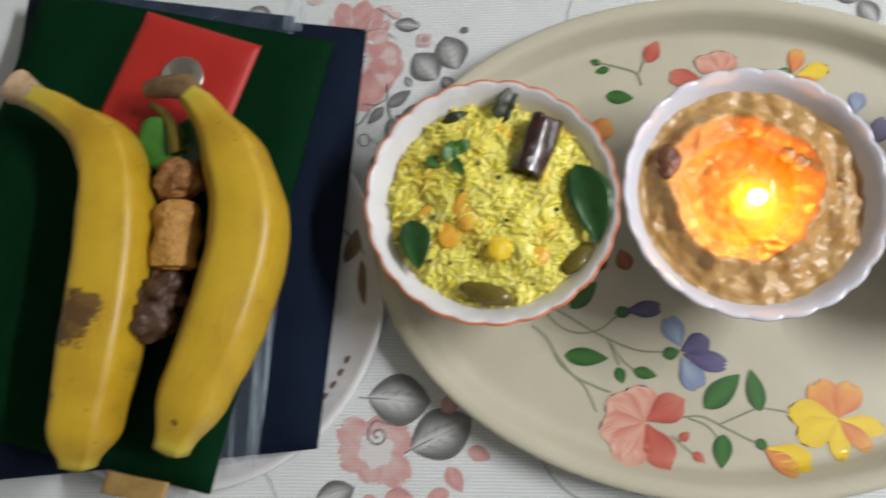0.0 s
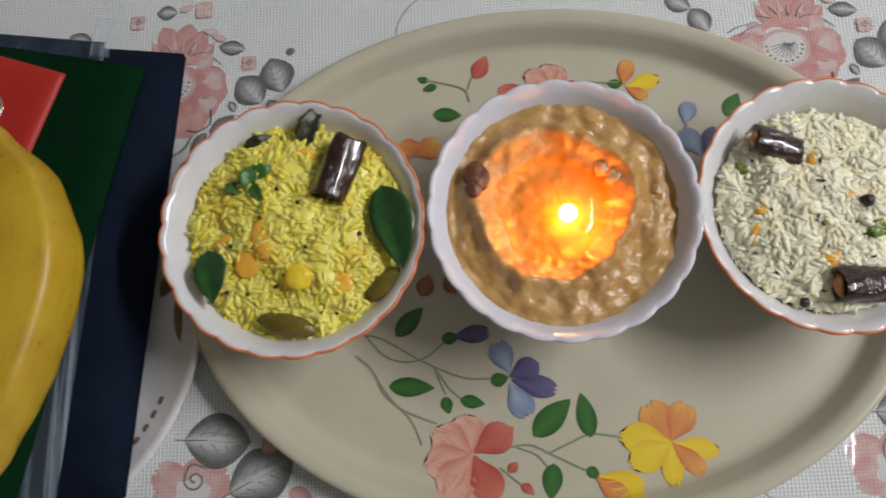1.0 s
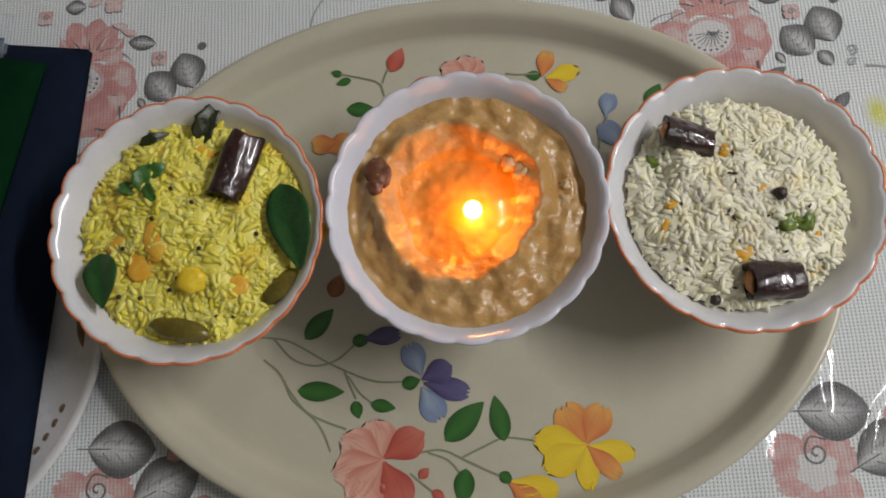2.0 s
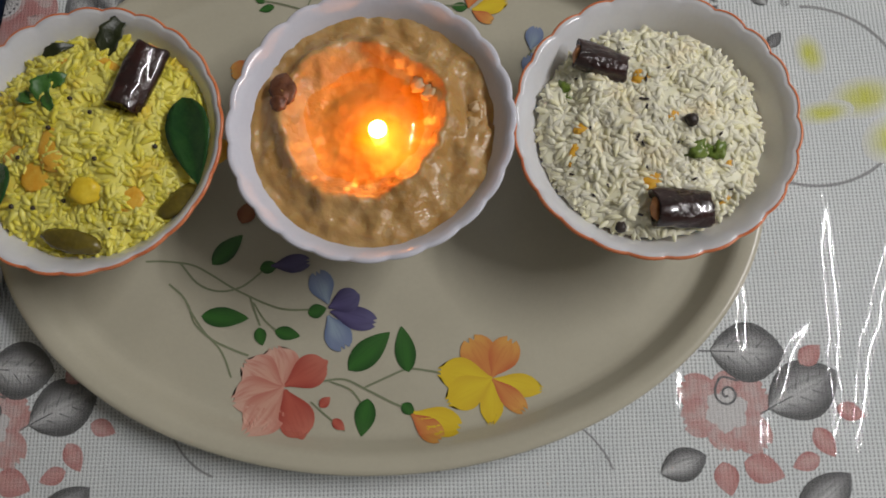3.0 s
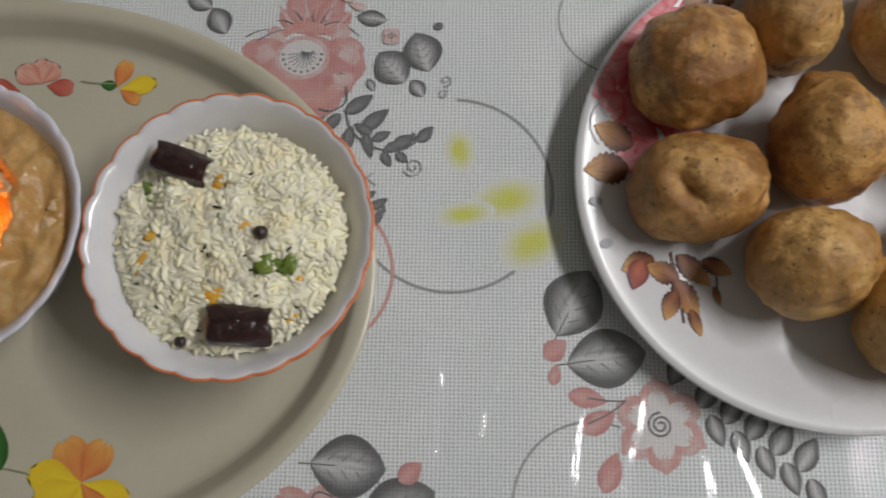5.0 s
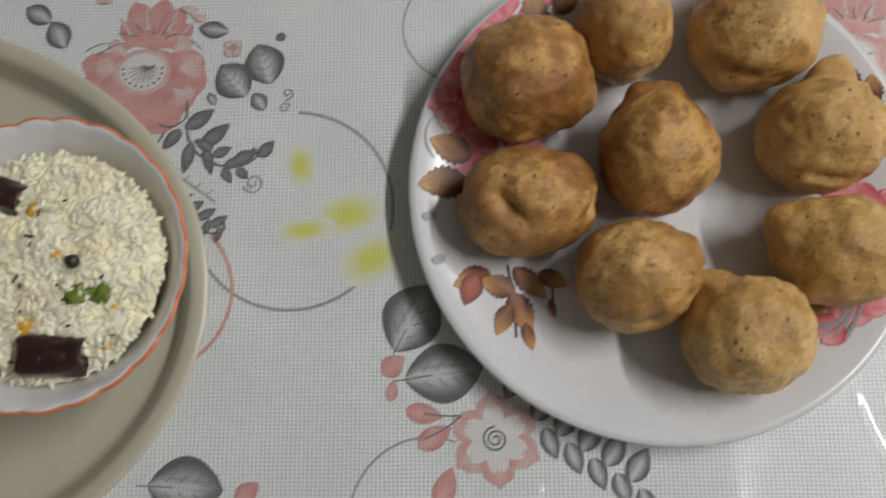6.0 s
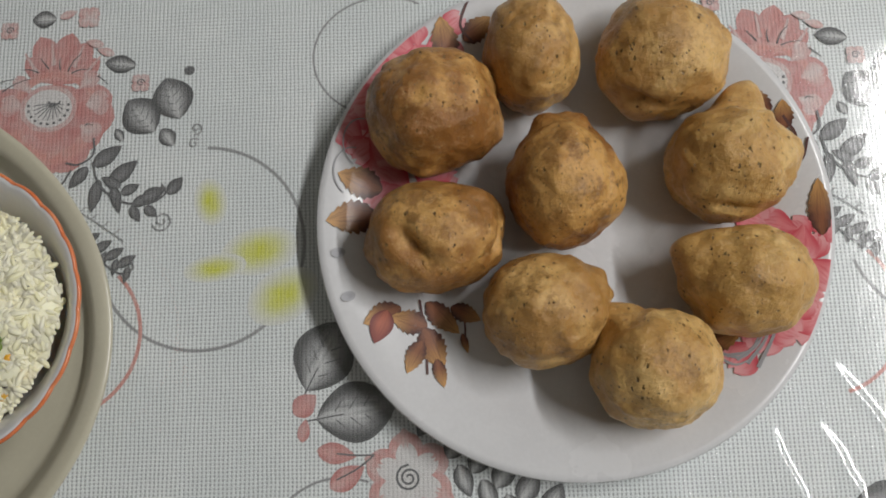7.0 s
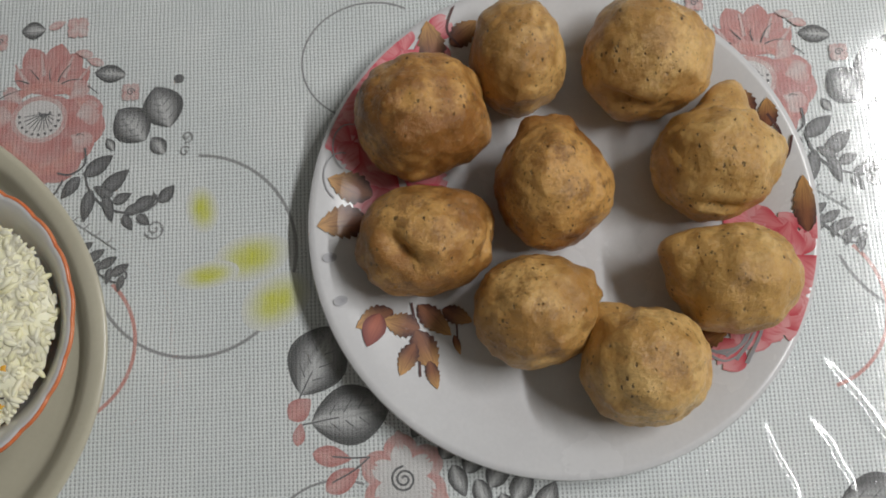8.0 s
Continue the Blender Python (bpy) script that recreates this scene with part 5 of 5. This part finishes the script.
sprig(216, 0.068, -85, ((0.004, 0.002, 0.016, 0.010, 60), (0.018, 0.000, 0.010, 0.004, 10)))
sprig(22, 0.103, 200, ((0.004, 0.008, 0.016, 0.010, -40), (0.004, -0.006, 0.016, 0.009, 60), (0.012, 0.0, 0.010, 0.006, 120)))
on_plate(leaf, "printed_leaf", P_BROWN, 30, 0.108, 0.018, 0.011, 120, teeth=6)
on_plate(leaf, "printed_leaf", P_BROWN, 24, 0.114, 0.015, 0.010, 90, teeth=6)
on_plate(leaf, "printed_leaf", P_BROWN, 0, 0.116, 0.028, 0.011, 88, teeth=7)
on_plate(leaf, "printed_leaf", P_BROWN, -42, 0.090, 0.020, 0.012, 20, teeth=6)
b, k = pp.on("printed_twig", P_DARK)
stroke(b, [(0.094, 0.006), (0.104, 0.018), (0.109, 0.034), (0.104, 0.046)], 0.0013, **k)
stroke(b, [(0.104, 0.018), (0.111, 0.024), (0.114, 0.034)], 0.0010, **k)
stroke(b, [(0.098, 0.010), (0.094, 0.022), (0.096, 0.030)], 0.0012, **k)
stroke(b, [(-0.046, 0.112), (-0.050, 0.100), (-0.044, 0.092)], 0.0012, **k)
b, k = pp.on("printed_swirl", P_GREY)
for i in range(6):
    stroke(b, [(0.060 + 0.004 * i, -0.064 - 0.002 * i), (0.070 + 0.004 * i, -0.072 + 0.003 * i), (0.078 + 0.003 * i, -0.070 + 0.006 * i)], 0.0017, taper=0.7, **k)
for a in (187, 198, 60, 52):
    disc(b, 0.113 * math.cos(radians(a)), 0.113 * math.sin(radians(a)), 0.0034, 0.0024, a, **k)
for a in (158, 166):
    arc(b, 0.108 * math.cos(radians(a)), 0.108 * math.sin(radians(a)), 0.009, 0.012, 80, 240, 0.0006, **k)
pp.done()

DISH_Z = ON + 0.0028


def dumpling(x, y, rx, ry, rz, turn, knobs, seed, label, dents=(), tone=0.5, spots=()):
    """A fried ball of batter: uneven, with tails where the batter dripped and creases."""
    bm = bmesh.new()
    bmesh.ops.create_icosphere(bm, subdivisions=5, radius=1.0)
    for v in bm.verts:
        n = v.co.normalized()
        s = 1 + 0.085 * noise.noise(n * 1.4 + Vector((seed, 0, 0))) - 0.050 * abs(noise.noise(n * 2.3 + Vector((seed, seed, 0)))) + 0.050 * noise.noise(n * 3.4 + Vector((0, seed, 0))) + 0.024 * noise.noise(n * 8 + Vector((0, 0, seed))) + 0.009 * noise.noise(n * 22 + Vector((0, 0, seed)))
        for a, lift, amp, tight in knobs:
            d = Vector((math.cos(radians(a)) * math.cos(radians(lift)), math.sin(radians(a)) * math.cos(radians(lift)), math.sin(radians(lift))))
            s += amp * math.exp(-tight * (1 - n.dot(d)))
        for a, lift, amp, along, thin in dents:
            d = Vector((math.cos(radians(a)) * math.cos(radians(lift)), math.sin(radians(a)) * math.cos(radians(lift)), math.sin(radians(lift))))
            line = Vector((math.cos(radians(along)), math.sin(radians(along)), 0))
            e = n - d
            side = e - line * e.dot(line)
            s -= amp * math.exp(-(side.length / thin) ** 2 - (e.dot(line) / 0.42) ** 2)
        q = n * s
        q = Vector((q.x * rx * 0.96, q.y * ry * 0.96, q.z * rz))
        if q.z < -0.80 * rz:
            q.z = -0.80 * rz + (q.z + 0.80 * rz) * 0.12
        v.co = q
    low = min(v.co.z for v in bm.verts)
    for v in bm.verts:
        v.co.z -= low
    light = Vector((0.76, 0.510, 0.205)).lerp(Vector((0.62, 0.320, 0.090)), tone)
    brown = Vector((0.59, 0.340, 0.105)).lerp(Vector((0.26, 0.090, 0.016)), tone)
    batter = fried_material("fried_batter", tuple(light), tuple(brown), tuple(brown * (0.78 - 0.2 * tone)), spots, seed)
    ob = part("fried_dumpling", bm, batter)
    ob.matrix_world = pose(x, y, DISH_Z + 0.0002, 0, 0, turn)
    return tagged(ob, label, "dumpling", "fried dumplings on the plate")


DUMPLINGS = (
    (0.4445, 0.1405, 0.0330, 0.0305, 0.030, 0, ((35, 5, 0.07, 34), (-12, 0, 0.08, 26), (-22, -5, 0.05, 60)), 1.3, "deep brown round fried dumpling with dark flecks", (), 0.85, ()),
    (0.4930, 0.1690, 0.0245, 0.0290, 0.028, 0, (), 2.7, "golden egg-shaped fried dumpling with a small slit", ((35, 60, 0.10, 80, 0.10),), 0.45, ((0.009, 0.003, 0.0025),)),
    (0.5545, 0.1640, 0.0320, 0.0300, 0.029, 0, ((118, 5, 0.13, 18), (-118, -10, 0.10, 20), (-40, 0, 0.05, 14)), 4.1, "golden fried dumpling with a dark burnt spot", ((245, 18, 0.13, 335, 0.09),), 0.35, ((0.012, 0.008, 0.0042),)),
    (0.5815, 0.1110, 0.0300, 0.0280, 0.029, 0, ((78, -4, 0.50, 22), (66, -4, 0.22, 40), (5, 5, 0.16, 14)), 5.9, "pale golden heart-shaped fried dumpling", ((262, 22, 0.10, 352, 0.07), (76, 28, 0.12, 166, 0.10)), 0.15, ()),
    (0.5845, 0.0560, 0.0300, 0.0270, 0.028, 0, ((148, 10, 0.30, 14),), 7.2, "pale fried dumpling with a pointed corner", (), 0.05, ((-0.006, -0.004, 0.006),)),
    (0.5045, 0.1030, 0.0275, 0.0305, 0.031, 0, ((112, 12, 0.15, 50), (72, 12, 0.14, 50), (92, 8, 0.10, 30), (-2, 0, 0.10, 14)), 8.8, "browned fried dumpling with a knob of batter", (), 0.85, ((0.004, -0.010, 0.008),)),
    (0.4445, 0.0815, 0.0348, 0.0275, 0.027, 8, ((20, 80, 0.08, 40),), 9.4, "two-lobed brown fried dumpling with a deep crease", ((215, 62, 0.30, 115, 0.15), (-20, 24, 0.09, 70, 0.05)), 0.75, ()),
    (0.4930, 0.0465, 0.0300, 0.0275, 0.027, 0, ((34, 10, 0.13, 90), (14, 0, 0.11, 90), (24, 22, 0.05, 120)), 11.6, "round golden fried dumpling with ragged edge", (), 0.45, ((0.002, -0.018, 0.007),)),
    (0.5400, 0.0190, 0.0300, 0.0290, 0.029, 0, ((128, 5, 0.22, 40), (112, 5, 0.10, 60)), 13.3, "round pale fried dumpling with a brown patch", (), 0.2, ((0.003, 0.001, 0.0095),)),
)
for d in DUMPLINGS:
    dumpling(*d)

# ---- offering plate with wrapped cloth, fruit and nuts ----
OX, OY, OR = -0.2125, 0.0147, 0.1170
old = thing("offering_plate", "old white round plate with a brown printed edge", "plate", at=(OX, OY, ON))
bm = bmesh.new()
lathe(bm, [(0.075, 0.0), (0.085, 0.0003), (OR - 0.010, 0.0040), (OR - 0.002, 0.0078), (OR, 0.0092), (OR - 0.0006, 0.0105), (OR - 0.003, 0.0108), (OR - 0.0055, 0.0098), (OR - 0.014, 0.0058),
           (0.088, 0.0030), (0.02, 0.0028)], 96)
part("dish", bm, PLATE, old)
op = Prints(old, 0.0004, lambda x, y: 0.003 + max(0, math.hypot(x, y) - 0.088) * 0.19)
b, k = op.on("printed_band", O_BROWN)
for i in range(-4, 5):
    a = radians(-24 + 4.5 * i)
    if i < 1:
        disc(b, 0.1035 * math.cos(a), 0.1035 * math.sin(a), 0.0024, 0.0016, -24 + 5 * i + 90, **k)
leaf(b, 0.1035, 0.002, 0.030, 0.009, 100, **k)
leaf(b, 0.098, 0.028, 0.030, 0.010, 60, **k)
stroke(b, [(0.090, 0.035), (0.100, 0.024), (0.106, 0.012), (0.100, 0.004)], 0.0010, **k)
op.done()


def packet(name, label, category, corners, z0, z1, material, puff=0.0015, seed=0.0):
    """A folded, wrapped pad with soft edges."""
    bm = bmesh.new()
    a, b, c, d = [Vector((*p, 0)) for p in corners]
    n = 28
    mid = (a + b + c + d) / 4
    for top in (0, 1):
        rows = []
        for i in range(n + 1):
            row = []
            for j in range(n + 1):
                u, v = i / n, j / n
                p = (a * (1 - u) + b * u) * (1 - v) + (d * (1 - u) + c * u) * v - mid
                edge = min(u, v, 1 - u, 1 - v)
                soft = 1 - math.exp(-edge * 22)
                w = puff * noise.noise(p * 22 + Vector((seed, 0, 0)))
                z = (z0 if not top else (z0 + (z1 - z0) * (0.30 + 0.70 * soft) + w * soft))
                row.append(bm.verts.new((p.x, p.y, z - z0)))
            rows.append(row)
        for i in range(n):
            for j in range(n):
                bm.faces.new((rows[i][j], rows[i + 1][j], rows[i + 1][j + 1], rows[i][j + 1]))
        if top:
            for line0, line1 in zip(borders, [rows[0], rows[-1], [r[0] for r in rows], [r[-1] for r in rows]]):
                for i in range(n):
                    bm.faces.new((line0[i], line0[i + 1], line1[i + 1], line1[i]))
        else:
            borders = [rows[0], rows[-1], [r[0] for r in rows], [r[-1] for r in rows]]
    ob = part(name, bm, material)
    ob.location = (mid.x, mid.y, z0)
    return tagged(ob, label, category)


navy = packet("navy_cloth_packet", "folded navy blue cloth packet in clear wrapping", "cloth packet", ((-0.330, 0.205), (-0.1105, 0.174), (-0.1325, -0.077), (-0.345, -0.098)), ON + 0.0108, 0.0290, NAVY, 0.0012, 2.0)
green = packet("green_cloth_packet", "folded dark green cloth packet in clear wrapping", "cloth packet", ((-0.312, 0.2000), (-0.1270, 0.1590), (-0.1860, -0.1000), (-0.371, -0.0585)), 0.0285, 0.0385, GREEN, 0.0010, 6.0)
card = packet("red_card", "bright red flat card lying on green cloth", "card", ((-0.2395, 0.1790), (-0.1685, 0.1540), (-0.1960, 0.0740), (-0.2690, 0.0990)), 0.0378, 0.0412, RED, 0.0003, 9.0)
bm = bmesh.new()
lathe(bm, [(0.0118, 0.0), (0.0128, 0.0003), (0.0130, 0.0010), (0.0126, 0.0016), (0.0115, 0.0017), (0.0112, 0.0014), (0.004, 0.0014)], 48)
coin = part("coin", bm, STEEL)
coin.location = (-0.2135, 0.134, 0.0412)
tagged(coin, "round silvery steel coin on the red card", "coin")
gold = packet("gold_label", "small gold paper label at the green packet's edge", "label", ((-0.239, -0.0875), (-0.205, -0.0935), (-0.208, -0.1050), (-0.242, -0.0990)), 0.0380, 0.0392, TAPE, 0.0001, 3.0)

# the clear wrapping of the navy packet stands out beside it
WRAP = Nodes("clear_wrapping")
# the plastic's sheen is painted: a bluish diffuse colour, not a reflection
wrap_sheen = WRAP.tree.nodes.new("ShaderNodeBsdfDiffuse")
wrap_sheen.inputs["Color"].default_value = (0.42, 0.52, 0.62, 1)
WRAP.tree.links.new(WRAP.bump(WRAP.noise(1.0, 3, WRAP.scaled((160, 18, 1), -0.1)), 0.8, 0.002), wrap_sheen.inputs["Normal"])
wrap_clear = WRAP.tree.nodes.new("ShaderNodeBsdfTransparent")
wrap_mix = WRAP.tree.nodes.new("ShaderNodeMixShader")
# streaks of that painted sheen, stretched along the wrapping
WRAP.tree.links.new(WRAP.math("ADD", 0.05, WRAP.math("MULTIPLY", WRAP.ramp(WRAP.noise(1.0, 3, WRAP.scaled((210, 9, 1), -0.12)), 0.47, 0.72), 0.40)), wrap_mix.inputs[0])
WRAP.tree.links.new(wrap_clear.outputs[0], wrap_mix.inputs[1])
WRAP.tree.links.new(wrap_sheen.outputs[0], wrap_mix.inputs[2])
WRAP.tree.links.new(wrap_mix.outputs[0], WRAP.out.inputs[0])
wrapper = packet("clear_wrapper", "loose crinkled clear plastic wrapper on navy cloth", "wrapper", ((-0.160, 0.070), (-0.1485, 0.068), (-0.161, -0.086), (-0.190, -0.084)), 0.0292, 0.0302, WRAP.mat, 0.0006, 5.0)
fold = packet("top_fold", "creased clear wrapping along the packet's edge", "wrapper", ((-0.300, 0.2005), (-0.152, 0.1775), (-0.152, 0.1630), (-0.300, 0.1860)), 0.0292, 0.0306, BLUE_FILM, 0.0010, 4.0)
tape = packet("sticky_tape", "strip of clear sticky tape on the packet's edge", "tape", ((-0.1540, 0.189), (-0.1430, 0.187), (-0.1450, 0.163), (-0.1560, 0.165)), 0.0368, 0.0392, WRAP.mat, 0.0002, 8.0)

for piece_of, whole, plain in ((wrapper, navy, "wrapper"), (fold, navy, "wrapper_fold"), (tape, green, "sticky_tape"), (gold, green, "paper_label")):
    piece_of.location -= whole.location
    piece_of.parent, piece_of.name = whole, plain
    del piece_of["category"]


def banana(points, radii, label, tip_dark, spots):
    ob = thing("banana", label, "banana", "pair of bananas", at=(points[3][0], points[3][1], 0.0385))
    o = Vector((points[3][0], points[3][1], 0.0385))
    bm = bmesh.new()
    tube(bm, [Vector(p) - o for p in points], radii, 45, 0.94, 0.03, 5)
    part("peel", bm, banana_material(spots), ob)
    a, b = Vector(points[0]) - o, Vector(points[1]) - o
    bm = bmesh.new()
    d = (a - b).normalized()
    if tip_dark:
        tube(bm, [a - d * 0.003, a + d * 0.005, a + d * 0.008 + Vector((-0.010, -0.001, -0.002)), a + d * 0.006 + Vector((-0.022, 0.0, -0.004))],
             [radii[0] * 1.04, radii[0] * 1.1, radii[0] * 0.95, radii[0] * 0.75], 16, 0.8, 0.2)
    else:
        tube(bm, [a - d * 0.004, a + d * 0.004, a + d * 0.010], [radii[0] * 1.04, radii[0] * 1.25, radii[0] * 1.5], 16, 0.9, 0.12)
    part("stem", bm, BANANA_TIP if tip_dark else BANANA_CUT, ob, "dried brown stem end")
    a, b = Vector(points[-1]) - o, Vector(points[-2]) - o
    bm = bmesh.new()
    d = (a - b).normalized()
    tube(bm, [a - d * 0.001, a + d * 0.001, a + d * 0.0025], [radii[-1] * 0.9, radii[-1] * 0.7, radii[-1] * 0.4], 12)
    part("tip", bm, BANANA_TIP, ob, "small dark blossom end")
    return ob


banana([(-0.290, 0.116, 0.064), (-0.268, 0.104, 0.063), (-0.243, 0.080, 0.061), (-0.236, 0.035, 0.0605), (-0.2385, -0.018, 0.0605), (-0.2435, -0.062, 0.0595), (-0.2465, -0.084, 0.056)],
       [0.0070, 0.0092, 0.0178, 0.0212, 0.0215, 0.0186, 0.0092], "ripe yellow banana with brown spots on green cloth", False,
       ((-0.010, -0.047, 0.0115), (-0.003, -0.041, 0.009), (-0.015, -0.054, 0.006), (-0.021, -0.085, 0.006)))
banana([(-0.198, 0.113, 0.066), (-0.188, 0.102, 0.064), (-0.1715, 0.074, 0.061), (-0.1630, 0.036, 0.0605), (-0.1720, -0.008, 0.0605), (-0.1870, -0.047, 0.0595), (-0.1985, -0.076, 0.056)],
       [0.0068, 0.0090, 0.0180, 0.0214, 0.0212, 0.0184, 0.0094], "ripe yellow banana with a curved dark stem", True,
       ((-0.028, -0.098, 0.0014),))
piece("betel_nut", "rough brown betel nut between the bananas", "nut", NUT, -0.2045, 0.0675, 0.0560, 0.0130, 0.0110, 0.0110, 10, 0.3, 4)
bm = bmesh.new()
tube(bm, [(0.001, 0.0190, 0), (0.001, 0.0165, 0), (0.0005, 0.006, 0.001), (0, -0.006, 0.001), (0, -0.0165, 0), (0, -0.0190, 0)], [0.0050, 0.0096, 0.0116, 0.0106, 0.0100, 0.0058], 28, 0.95, 0.42)
root = part("turmeric_root", bm, ROOT)
root.location = (-0.2025, 0.0355, 0.0575)
tagged(root, "knobbly orange dried turmeric root between bananas", "root")
piece("dried_date", "dark brown wrinkled dried date beside the banana", "date", DATE, -0.2080, 0.0045, 0.0580, 0.0125, 0.0125, 0.0105, 20, 0.5, 4)
piece("dried_date", "dark brown wrinkled dried date beside the banana", "date", DATE, -0.2125, -0.0095, 0.0590, 0.0130, 0.0120, 0.0105, 0, 0.35, 4)
food_leaf("betel_leaf", "folded bright green betel leaf on the red card", LEAF, -0.2160, 0.0890, 0.0500, 0.032, 0.030, 20, 0.3, (10, 5))
food_leaf("betel_leaf", "folded dark green betel leaf on the red card", CURRY, -0.2010, 0.0900, 0.0480, 0.030, 0.028, -30, 0.3, (10, 5))
bm = bmesh.new()
tube(bm, [(0.000, -0.012, 0.0), (-0.003, 0.002, 0.003), (-0.008, 0.010, 0.004), (-0.016, 0.016, 0.003)], [0.0042, 0.0034, 0.0024, 0.0020], 12)
stem = part("leaf_stem", bm, GREEN_CHILLI)
stem.location = (-0.2080, 0.0960, 0.0520)
tagged(stem, "olive green bent leaf stem on the red card", "stem")
